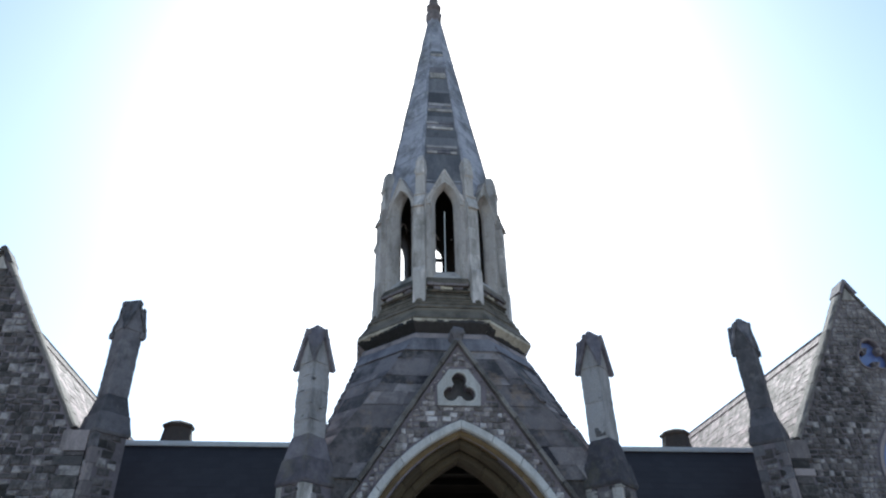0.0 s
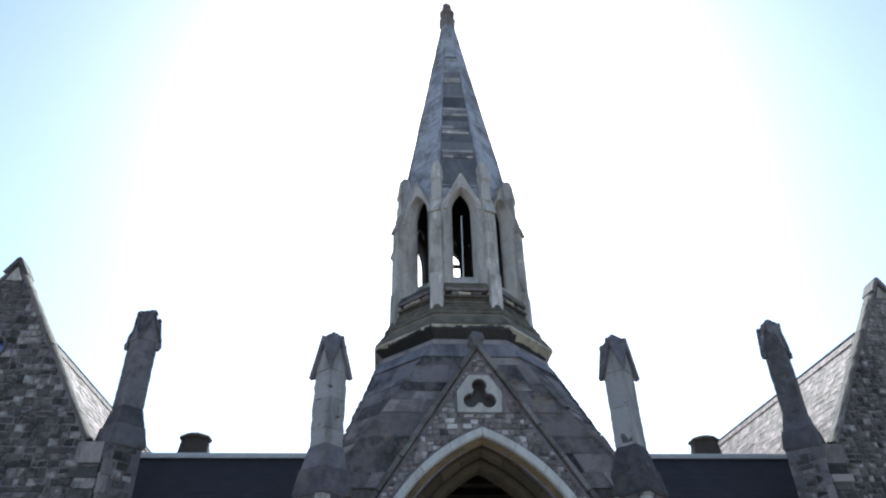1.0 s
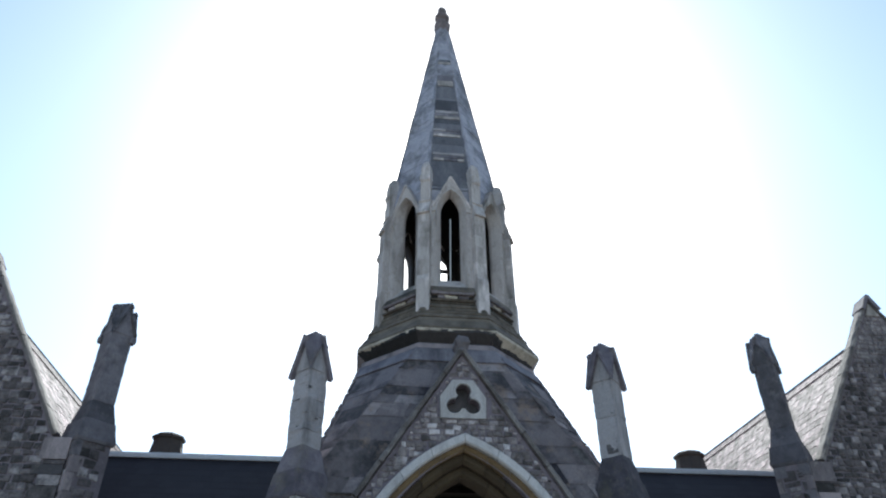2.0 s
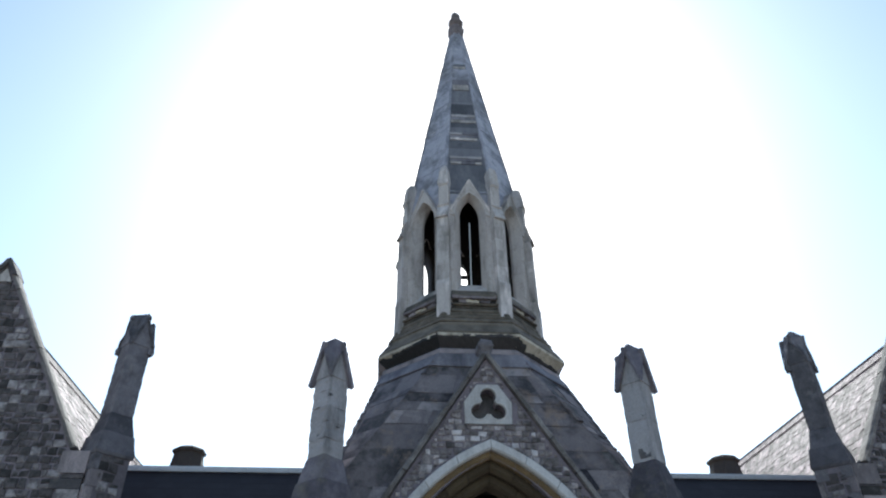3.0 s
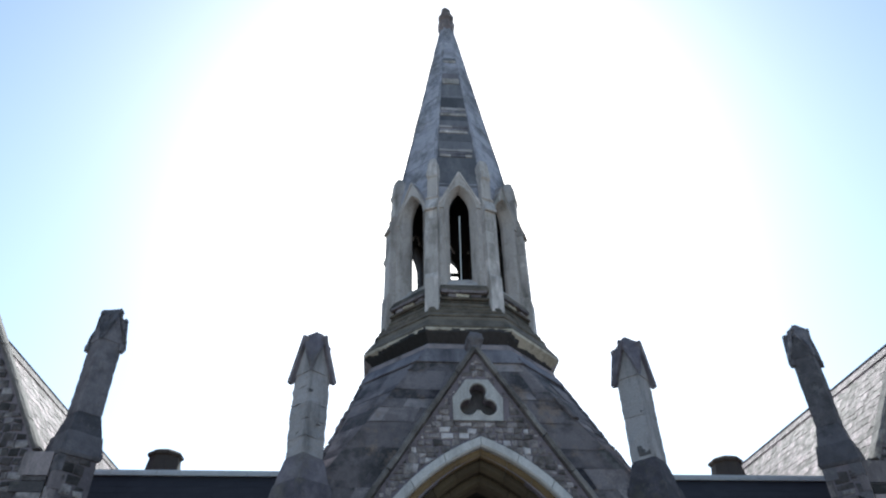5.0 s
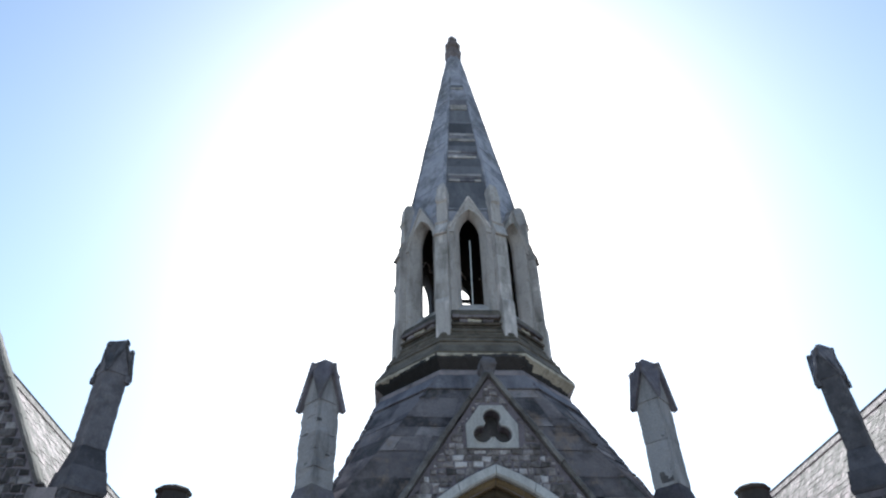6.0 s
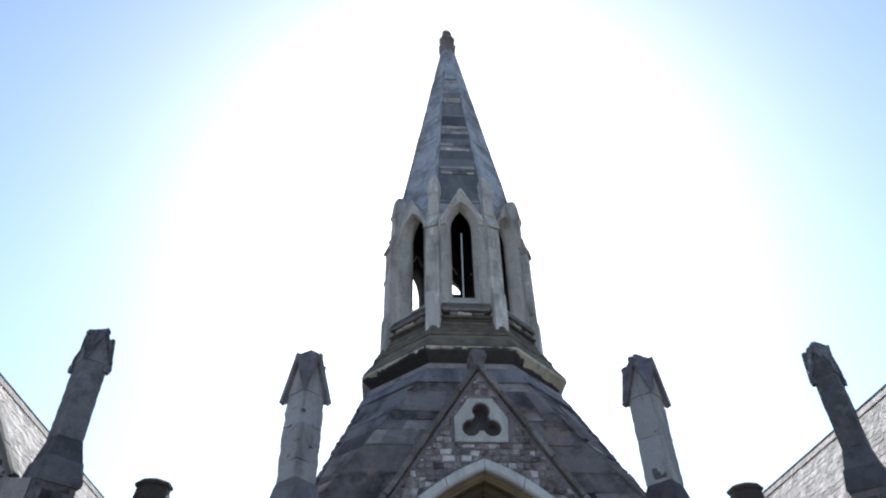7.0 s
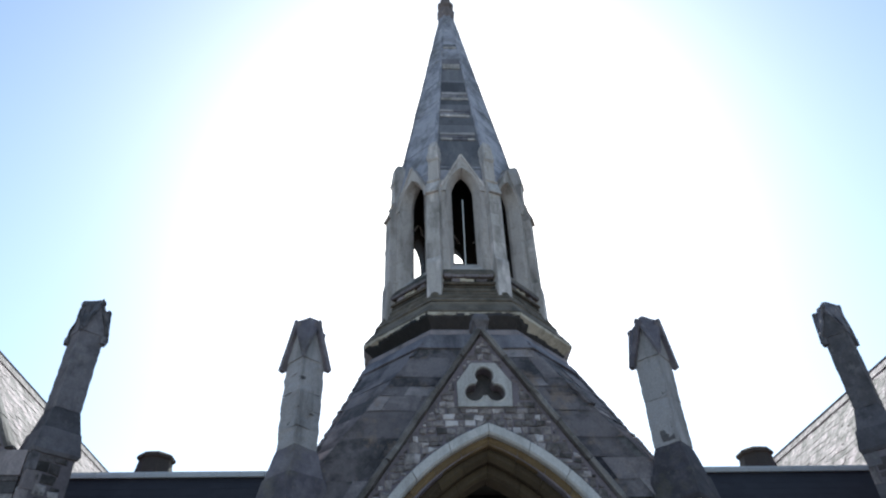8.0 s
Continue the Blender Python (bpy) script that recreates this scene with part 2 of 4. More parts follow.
def soften(bm, width=0.015, seg=1):
    es = [e for e in bm.edges if len(e.link_faces) == 2 and e.calc_face_angle(0) > 0.5]
    bmesh.ops.bevel(bm, geom=es, offset=width, segments=seg, affect="EDGES", clamp_overlap=True)


def weather(bm, amp=0.012, freq=5.0, cuts=3, seed=0.0):
    """Wear a block: cut it finer and push its surface about."""
    if cuts:
        bmesh.ops.subdivide_edges(bm, edges=[e for e in bm.edges if e.calc_length() > 0.06], cuts=cuts, use_grid_fill=True)
    for v in bm.verts:
        p = v.co * freq + Vector((seed, seed * 1.7, 0))
        d = noise.noise_vector(p) + 0.5 * noise.noise_vector(p * 2.7)
        v.co += d * amp


def octo(a, z, cx=0.03, cy=3.15):
    """Octagon of apothem a with a flat front."""
    r = a / math.cos(math.pi / 8)
    return [(cx + r * math.cos(math.pi / 8 + k * math.pi / 4), cy + r * math.sin(math.pi / 8 + k * math.pi / 4), z) for k in range(8)]


def arch(w, spring, apex, n=14):
    """Pointed arch from the right springing over the apex to the left one, in x, z."""
    h = apex - spring
    c = (h * h - w * w) / (2 * w)
    r = w + c
    a1 = math.atan2(h, c)
    right = [(-c + r * math.cos(a1 * i / n), spring + r * math.sin(a1 * i / n)) for i in range(n + 1)]
    return right + [(-x, z) for x, z in right[-2::-1]]


def face_frame(k, a, cy=3.15):
    """Pose of the plane of octagon face k (0 is the front), its local -y outward."""
    return Matrix.Translation((0.03, cy, 0)) @ Matrix.Rotation(k * math.pi / 4, 4, "Z") @ Matrix.Translation((0, -a, 0))


# ---- ground ----
# ground out of view; its paleness is added to brighten the walls by bounce
bm = bmesh.new()
bmesh.ops.create_grid(bm, x_segments=4, y_segments=4, size=900)
tagged(part("ground", bm, BOUNCE_GROUND, None), "unseen pale ground with greenish stains, bounces light onto the fronts", "ground", kind="structure")

CY = 3.15          # axis of the tower
rng = random.Random(5)


# ---- masonry pieces ----
def stone_mesh(name, pts, depth, rnd, mat, round_by=0.22):
    """One rough stone: the outline pts in x, z, a chamfered face standing depth proud of y = 0."""
    cx, cz = sum(p[0] for p in pts) / len(pts), sum(p[1] for p in pts) / len(pts)
    n = len(pts)
    size = min(max(p[0] for p in pts) - min(p[0] for p in pts), max(p[1] for p in pts) - min(p[1] for p in pts))
    ch = size * round_by * rnd.uniform(0.6, 1.2)
    back = [(x, 0.02, z) for x, z in pts]
    mid = [(x, -depth * 0.55, z) for x, z in pts]
    front = []
    for x, z in pts:
        d = max(1e-3, math.hypot(x - cx, z - cz))
        k = max(0.3, 1 - ch / d)
        front.append((cx + (x - cx) * k, -depth * rnd.uniform(0.8, 1.25), cz + (z - cz) * k))
    verts = back + mid + front + [(cx, -depth * rnd.uniform(1.0, 1.4), cz)]
    faces = []
    for i in range(n):
        j = (i + 1) % n
        faces += [(i, j, n + j, n + i), (n + i, n + j, 2 * n + j, 2 * n + i), (2 * n + i, 2 * n + j, 3 * n)]
    return verts, faces


def rubble(x0, x1, z0, z1, inside, rnd, row=(0.12, 0.22), run=(0.14, 0.36), gap=0.012):
    """Roughly coursed rubble: outlines of stones whose corners all lie inside."""
    out = []
    z = z0
    while z < z1:
        h = rnd.uniform(*row)
        x = x0 - rnd.uniform(0, 0.2)
        while x < x1:
            w = rnd.uniform(*run) * (0.7 + h * 2)
            cuts = [(z, z + h)]
            if h > 0.17 and rnd.random() < 0.3:
                s = h * rnd.uniform(0.4, 0.6)
                cuts = [(z, z + s), (z + s, z + h)]
            for a, b in cuts:
                j = lambda: rnd.uniform(-0.02, 0.02)
                g = gap * rnd.uniform(0.6, 1.6)
                p = [(x + g + j(), a + g + j()), (x + w - g + j(), a + g + j()), (x + w - g + j(), b - g + j()), (x + g + j(), b - g + j())]
                ok = [inside(*q) for q in p]
                if all(ok):
                    out.append(p)
                elif any(ok):
                    # trim a cut stone towards its inner corners
                    cx = sum(q[0] for q, o in zip(p, ok) if o) / sum(ok)
                    cz = sum(q[1] for q, o in zip(p, ok) if o) / sum(ok)
                    t = []
                    for q, o in zip(p, ok):
                        k = 1.0
                        while not o and k > 0.05 and not inside(cx + (q[0] - cx) * k, cz + (q[1] - cz) * k):
                            k -= 0.1
                        t.append(q if o else (cx + (q[0] - cx) * k, cz + (q[1] - cz) * k))
                    area = abs(sum(t[i][0] * t[(i + 1) % 4][1] - t[(i + 1) % 4][0] * t[i][1] for i in range(4))) / 2
                    if area > 0.35 * w * (b - a):
                        out.append(t)
                        continue
                    xm, zm = x + w * rnd.uniform(0.4, 0.6), (a + b) / 2
                    for u0, u1 in ((x, xm), (xm, x + w)):
                        for v0, v1 in ((a, zm), (zm, b)):
                            small = [(u0 + g, v0 + g), (u1 - g, v0 + g), (u1 - g, v1 - g), (u0 + g, v1 - g)]
                            if sum(inside(*q) for q in small) == 4:
                                out.append(small)
                            elif sum(inside(*q) for q in small) == 3:
                                out.append([q for q in small if inside(*q)])
            x += w
        z += h
    return out


def lay_stones(outlines, owner, mat, m, rnd, depth=0.035, limit=300, near=None):
    """Stones as parts of a wall; those past the limit joined into one part."""
    if near:
        outlines = sorted(outlines, key=lambda p: near(sum(q[0] for q in p) / len(p), sum(q[1] for q in p) / len(p)))
    rest_v, rest_f = [], []
    for i, p in enumerate(outlines):
        v, f = stone_mesh("stone", p, depth * rnd.uniform(0.6, 1.5), rnd, mat)
        v = [tuple(m @ Vector(q)) for q in v]
        if i < limit:
            raw_part("stone", v, f, mat, owner)
        else:
            k = len(rest_v)
            rest_v += v
            rest_f += [tuple(a + k for a in q) for q in f]
    if rest_v:
        ob = raw_part("rubble_stonework", rest_v, rest_f, mat, owner)
        tagged(ob, kind="stuff")


# ---- central tower ----
tower = thing("gate_tower", "grey ragstone gate tower with gabled archway and stone spire", "tower", at=(0, CY, 0))
HALF = 2.86
ARCH_W, ARCH_S, ARCH_Z = 1.95, 2.8, 5.80
GA, GS = 7.74, 1.50         # wall gable apex height and slope


def trefoil(cx, cz, r, d, n=13):
    """Outline of three overlapping round lobes."""
    out = []
    for k, base in enumerate((90, 210, 330)):
        ox, oz = cx + d * math.cos(radians(base)), cz + d * math.sin(radians(base))
        for i in range(n):
            a = radians(base - 130 + 260 * i / (n - 1))
            out.append((ox + r * math.cos(a), oz + r * math.sin(a)))
    return out


TREF = trefoil(0, 6.74, 0.150, 0.205)


def gable_wall(y0, y1, tref, name, top=ARCH_Z):
    bm = bmesh.new()
    a = arch(ARCH_W, min(ARCH_S, top - 2.2), top)
    base = GA - GS * HALF
    outline = [(ARCH_W, 0), (HALF, 0), (HALF, base), (0, GA), (-HALF, base), (-HALF, 0), (-ARCH_W, 0)] + a[::-1]
    extrude_poly(bm, [outline] + ([TREF] if tref else []), y0, y1)
    return part(name, bm, MORTAR, tower, "grey ragstone rubble gable wall pierced by a pointed arch")


front_wall = gable_wall(0.0, 0.45, True, "gable_wall")
# unseen back wall, its arch lowered to shut out the sky behind
gable_wall(2 * CY - 0.45, 2 * CY, False, "gable_wall", 4.2)
for s in (-1, 1):
    bm = bmesh.new()
    xs = sorted((s * HALF, s * (HALF - 0.4)))
    box(bm, xs[0], xs[1], 0.45, 2 * CY - 0.45, 0, 5.1)
    part("side_wall", bm, RAG_DARK, tower)
for s in (-1, 1):
    bm = bmesh.new()
    xs = sorted((s * 2.0, s * 2.86))
    box(bm, xs[0], xs[1], 0.2, 0.44, 3.0, 5.04)
    part("shoulder_wall", bm, RAG_DARK, tower)
# ceiling near-black so that the passage's shade is in its colour
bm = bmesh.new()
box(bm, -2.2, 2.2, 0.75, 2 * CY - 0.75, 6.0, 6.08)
part("passage_ceiling", bm, INTERIOR_SHADE, tower, "archway ceiling with the passage's shade painted near-black")
# added panel: closes the gap where sky would show above the far arch
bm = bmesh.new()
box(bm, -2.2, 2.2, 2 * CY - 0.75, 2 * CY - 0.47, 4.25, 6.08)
part("passage_end_wall", bm, INTERIOR_SHADE, tower, "added dark panel that shuts out the sky over the far arch")
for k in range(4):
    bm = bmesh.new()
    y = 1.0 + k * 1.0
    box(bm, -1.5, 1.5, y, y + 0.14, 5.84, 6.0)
    part("ceiling_beam", bm, INTERIOR_SHADE, tower)


def arch_ring(name, w0, w1, zs, za0, za1, y0, y1, mat, label, pieces=0, chamfer=0.0):
    """A ring of voussoirs between two pointed arches, cut into pieces."""
    inner, outer = arch(w0, zs, za0, 24), arch(w1, zs, za1, 24)
    n = len(inner)
    step = max(1, (n - 1) // pieces) if pieces else n - 1
    for a in range(0, n - 1, step):
        b = min(a + step, n - 1)
        bm = bmesh.new()
        rings = []
        for i in range(a, b + 1):
            p, q = Vector(inner[i]), Vector(outer[i])
            if i == a and a:
                p, q = p.lerp(Vector(inner[i + 1]), 0.06), q.lerp(Vector(outer[i + 1]), 0.06)
            c = (q - p).normalized() * chamfer
            rings.append([(p.x, y1, p.y), (p.x, y0 + chamfer, p.y), (p.x + c.x, y0, p.y + c.y), (q.x - c.x * 0.4, y0, q.y - c.y * 0.4), (q.x, y0 + chamfer * 0.4, q.y), (q.x, y1, q.y)])
        loft(bm, rings)
        part(name, bm, mat, tower, label)


arch_ring("hood_mould", 2.11, 2.27, ARCH_S, 5.90, 6.07, -0.17, 0.02, HOOD, "pale freestone hood mould stone", pieces=12, chamfer=0.03)
arch_ring("outer_archstone", 1.98, 2.125, ARCH_S, 5.78, 5.935, -0.03, 0.2, BUFF, "buff stone of the outer arch order", pieces=16, chamfer=0.05)
# recessed orders: shade of the archway comes from the darker stone colour
arch_ring("inner_archstone", 1.80, 1.99, ARCH_S, 5.60, 5.79, 0.14, 0.46, BUFF_SHADED, "stone of the inner arch order, darkened for its shade", pieces=16, chamfer=0.07)
arch_ring("soffit_archstone", 1.62, 1.82, ARCH_S, 5.42, 5.61, 0.34, 0.75, BUFF_SHADED, "stone of the recessed arch rib, darkened for its shade", pieces=12, chamfer=0.05)

# trefoil panel
bm = bmesh.new()
extrude_poly(bm, [[(-0.445, 6.395), (0.425, 6.395), (0.44, 6.815), (0.195, 7.17), (-0.205, 7.17), (-0.455, 6.815)], TREF], -0.055, 0.02)
part("trefoil_panel", bm, HOOD, tower, "pale stone panel pierced by a trefoil")
bm = bmesh.new()
box(bm, -0.42, 0.42, 0.22, 0.27, 6.4, 7.15)
part("trefoil_backing", bm, GRIME_DARK, tower, "dark recessed stone behind the trefoil")
inner_t, outer_t = TREF, trefoil(0, 6.74, 0.185, 0.205)
bm = bmesh.new()
rings = []
for p, q in zip(inner_t, outer_t):
    rings.append([(p[0], -0.04, p[1]), ((p[0] + q[0]) / 2, -0.068, (p[1] + q[1]) / 2), (q[0], -0.05, q[1])])
loft(bm, rings, close=True)
part("trefoil_moulding", bm, HOOD, tower)

# gable coping, in lengths, with the apex stone
for s in (-1, 1):
    L = math.hypot(HALF + 0.15, GS * (HALF + 0.15))
    dx, dz = (HALF + 0.15) / L, GS * (HALF + 0.15) / L
    cuts = [0.0, 0.62, 1.35, 2.0, 2.75, 3.5, 4.2, L]
    for a, b in zip(cuts, cuts[1:]):
        bm = bmesh.new()
        rings = []
        for d in (a + 0.006, b - 0.006):
            x, z = s * dx * d, GA + 0.06 - dz * d
            nx, nz = s * dz, dx
            prof = [(-0.09, -0.01), (-0.095, 0.05), (-0.06, 0.085), (0.30, 0.09), (0.42, 0.05), (0.42, -0.05)]
            rings.append([(x + nx * h, y, z + nz * h) for y, h in prof])
        loft(bm, rings)
        weather(bm, 0.016, 5, 4, a + s)
        part("coping_stone", bm, COPING, tower, "weathered gable coping stone")
bm = bmesh.new()
loft(bm, [[(-w, y, z), (w, y, z), (w, 0.3, z), (-w, 0.3, z)] for w, y, z in ((0.07, -0.05, 7.72), (0.075, -0.06, 7.86), (0.115, -0.10, 7.93), (0.15, -0.13, 7.98), (0.145, -0.13, 8.06), (0.10, -0.09, 8.12), (0.06, -0.02, 8.15))])
soften(bm, 0.02)
weather(bm, 0.03, 7, 2, 4)
part("apex_stone", bm, DARK_SHAFT, tower, "worn stump of a carved gable finial")

# ---- tower roof: square below, octagonal above ----
ZB, ZT, AT = 5.0, 8.40, 2.03
RB = 3.0


def ring_square_oct(z, off=0.0):
    """Eight corners at height z between the square foot and the octagon."""
    k = (z - ZB) / (ZT - ZB)
    o = octo(AT, z)
    pts = []
    for i, p in enumerate(o):
        ang = math.pi / 8 + i * math.pi / 4
        sx, sy = (1 if math.cos(ang) > 0 else -1), (1 if math.sin(ang) > 0 else -1)
        c = Vector((sx * RB, CY + sy * RB, z))
        pts.append(c.lerp(Vector(p), k))
    return pts


roof_core = bmesh.new()
loft(roof_core, [[tuple(p.lerp(Vector((0.03, CY, p.z)), 0.018)) for p in ring_square_oct(z)] for z in (6.1, 6.5, 7.0, 7.5, 8.0, ZT)])
for s in (-1, 1):      # the eaves either side of the passage
    low = [(s * x, CY + y, ZB) for x, y in ((1.95, -RB), (RB, -RB), (RB, -RB + 0.01), (RB, RB - 0.01), (RB, RB), (1.95, RB))]
    up = [(s * x, CY + y, 6.1) for x, y in ((1.95, -2.686), (2.30, -2.686), (2.686, -2.30), (2.686, 2.30), (2.30, 2.686), (1.95, 2.686))]
    loft(roof_core, [low, up])
tower_roof = part("roof", roof_core, JOINT, tower, "dark stone-slab roof turning from square to octagon")


def slabs_on(i, owner, rnd):
    """Overlapping slabs on face i of the roof (between corners i and i + 1)."""
    z = ZB + 0.02
    while z < ZT - 0.05:
        h = min(rnd.choice((0.2, 0.26, 0.34, 0.42, 0.5)) * rnd.uniform(0.9, 1.1), ZT - z)
        lo, hi = ring_square_oct(z), ring_square_oct(z + h - 0.012)
        a0, a1, b0, b1 = lo[i], lo[(i + 1) % 8], hi[i], hi[(i + 1) % 8]
        n = (a1 - a0).cross(b0 - a0) if (a1 - a0).length > 0.05 else (b1 - b0).cross(b0 - a0)
        n.normalize()
        if n.dot(Vector((a0.x + b1.x, a0.y + b1.y - 2 * CY, 0))) < 0:
            n = -n
        width = (a1 - a0).length
        u = 0.0
        top = (b1 - b0).length
        ref = max(width, top)
        u = -rnd.uniform(0, 0.5) / ref
        while u < 1:
            du = rnd.uniform(0.4, 1.3) / ref
            p, q = max(u, 0) + 0.003 / ref, min(u + du, 1) - 0.003 / ref
            u += du
            if q - p < 0.03:
                continue
            if i == 5 and z < 6.2:
                e = (GA - z) / GS - 0.25
                xp, xq = a0.lerp(a1, p).x, a0.lerp(a1, q).x
                if max(abs(xp), abs(xq)) < e + 0.1 or xp * xq < 0:
                    continue
                k = (math.copysign(e, xp) - a0.x) / (a1.x - a0.x)
                p, q = (max(p, k), q) if abs(xp) < e else (p, min(q, k)) if abs(xq) < e else (p, q)
            t0, t1 = rnd.uniform(0.010, 0.024), rnd.uniform(0.0, 0.012)
            c = [a0.lerp(a1, p), a0.lerp(a1, q), b0.lerp(b1, q), b0.lerp(b1, p)]
            out = [c[0] + n * t0, c[1] + n * t0 * rnd.uniform(0.8, 1.1), c[2] + n * t1, c[3] + n * t1]
            out[0].z -= rnd.uniform(0.0, 0.03)
            out[1].z -= rnd.uniform(0.0, 0.03)
            v = [tuple(x) for x in c] + [tuple(x) for x in out]
            raw_part("roof_slab", v, [(4, 5, 6, 7), (0, 1, 5, 4), (1, 2, 6, 5), (3, 0, 4, 7), (2, 3, 7, 6)], SLAB, owner)
        z += h


# gable roof running back into the tower roof
bm = bmesh.new()
g = GA - 0.02
extrude_poly(bm, [[(-HALF, g - GS * HALF), (-HALF + 0.2, g - GS * HALF), (0, g - 0.35), (HALF - 0.2, g - GS * HALF), (HALF, g - GS * HALF), (0, g)]], 0.44, 2.2)
part("gable_roof", bm, SLAB, tower)


def ring_part(name, prof, mat, label, parent=None):
    bm = bmesh.new()
    loft(bm, [octo(a, z) for a, z in prof])
    return part(name, bm, mat, parent or tower, label)


bm = bmesh.new()
apron = [[tuple(p + (p - Vector((0.03, CY, p.z))).normalized() * out) for p in ring_square_oct(z)] for z, out in ((8.05, 0.035), (8.06, 0.055), (8.25, 0.06), (8.40, 0.05), (8.40, -0.1), (8.05, -0.1))]
loft(bm, apron, close=True)
weather(bm, 0.012, 5, 4, 1)
part("apron_course", bm, APRON, tower, "smooth grey weathered course at the head of the roof")
ring_part("collar", [(2.06, 8.15), (2.05, 8.44)], GRIME, "dark octagonal collar under the cornice")
ring_part("collar_moulding", [(2.055, 8.36), (2.05, 8.46), (2.03, 8.52), (1.99, 8.56), (1.93, 8.585)], GRIME, "weathered moulding on the collar")
ring_part("cornice_hollow", [(1.90, 8.55), (1.88, 8.62), (1.92, 8.72), (2.0, 8.78), (2.05, 8.795), (2.05, 8.80)], CRUST_AND_SHADE, "hollow under the cornice black with crust")
ring_part("cornice", [(2.06, 8.80), (2.13, 8.83), (2.15, 8.90), (2.12, 8.935), (2.04, 9.06), (2.035, 9.075), (1.98, 9.15), (1.9, 9.16)], MOSS, "mossy octagonal stone cornice with broken edge")


def bed_point(k, u, d, proud=0.0):
    """Point on the sloping underside of the cornice of face k: u from -1 to 1 along it, d from the lip (0) inward (1)."""
    y, z = (0.0, 8.85 - 0.06 * d / 0.3) if d < 0.3 else (0.22 * (d - 0.3) / 0.7, 8.79 - 0.19 * (d - 0.3) / 0.7)
    y, z = y - proud * 0.75, z - proud * 0.65
    half = (2.165 - y) * math.tan(math.pi / 8)
    return face_frame(k, 2.165) @ Vector((u * half, y, z))


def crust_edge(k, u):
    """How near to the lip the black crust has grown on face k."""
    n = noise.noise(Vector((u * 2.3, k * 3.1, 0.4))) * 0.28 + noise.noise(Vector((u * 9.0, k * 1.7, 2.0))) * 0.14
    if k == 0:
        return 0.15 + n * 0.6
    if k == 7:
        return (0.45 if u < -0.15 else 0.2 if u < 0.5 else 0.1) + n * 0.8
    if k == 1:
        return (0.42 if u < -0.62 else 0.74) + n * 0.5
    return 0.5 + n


for k in range(8):
    cut = [-1.0]
    while cut[-1] < 0.9:
        cut.append(min(1.0, cut[-1] + rng.uniform(0.35, 0.8)))
    for u0, u1 in zip(cut, cut[1:]):      # pale bed stones under the lip
        bm = bmesh.new()
        loft(bm, [[bed_point(k, u, d, 0.004) for d in (0.0, 0.12, 0.3, 0.65, 1.0)] + [bed_point(k, u, 1.0, -0.1), bed_point(k, u, 0.3, -0.1)] for u in (u0 + 0.006, (u0 * 2 + u1) / 3, (u0 + u1 * 2) / 3, u1 - 0.006)])
        weather(bm, 0.012, 7, 1, u0 + k)
        part("cornice_bed_stone", bm, PALE if k in (0, 1, 7) else GRIME, tower, "pale stone under the cornice lip")
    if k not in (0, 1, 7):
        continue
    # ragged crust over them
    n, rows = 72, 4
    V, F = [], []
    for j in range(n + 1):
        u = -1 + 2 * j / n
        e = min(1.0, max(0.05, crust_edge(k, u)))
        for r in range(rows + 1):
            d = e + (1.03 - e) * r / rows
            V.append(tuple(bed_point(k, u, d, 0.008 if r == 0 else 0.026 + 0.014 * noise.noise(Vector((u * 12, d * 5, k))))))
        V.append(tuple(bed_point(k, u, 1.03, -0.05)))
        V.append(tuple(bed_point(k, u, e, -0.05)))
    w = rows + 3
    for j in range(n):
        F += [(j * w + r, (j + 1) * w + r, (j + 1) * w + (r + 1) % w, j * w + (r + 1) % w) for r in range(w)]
    tagged(raw_part("black_crust", V, F, CRUST_AND_SHADE, tower), "ragged black crust under the cornice")
# stepped base courses of the lantern
for a0, a1, z0, z1 in ((1.96, 1.95, 9.15, 9.255), (1.945, 1.90, 9.265, 9.385), (1.86, 1.85, 9.395, 9.49), (1.80, 1.79, 9.50, 9.60), (1.765, 1.74, 9.61, 9.72), (1.725, 1.68, 9.73, 9.86)):
    bm = bmesh.new()
    loft(bm, [octo(a0 - 0.015, z0), octo(a0, z0 + 0.02), octo(a1, z1 - 0.025), octo(a1 - 0.03, z1)])
    weather(bm, 0.014, 5, 5, z0)
    part("base_course", bm, MOSS, tower, "mossy octagonal base course")
ring_part("base_core", [(1.85, 9.14), (1.62, 9.72), (1.60, 9.96)], CRUST_AND_SHADE, "dark joints of the base")

# lantern
part("lantern_floor", (lambda b: (loft(b, [octo(1.5, 9.9), octo(1.5, 9.98)]), b)[1])(bmesh.new()), LEAD, tower)
AW = 1.63
FW = AW * math.tan(math.pi / 8)
OPEN_W, OPEN_S, OPEN_Z, SILL = 0.25, 12.58, 13.20, 10.56
OUT_W, OUT_Z, OUT_SILL = 0.39, 13.26, 10.24
DEEP = 0.22


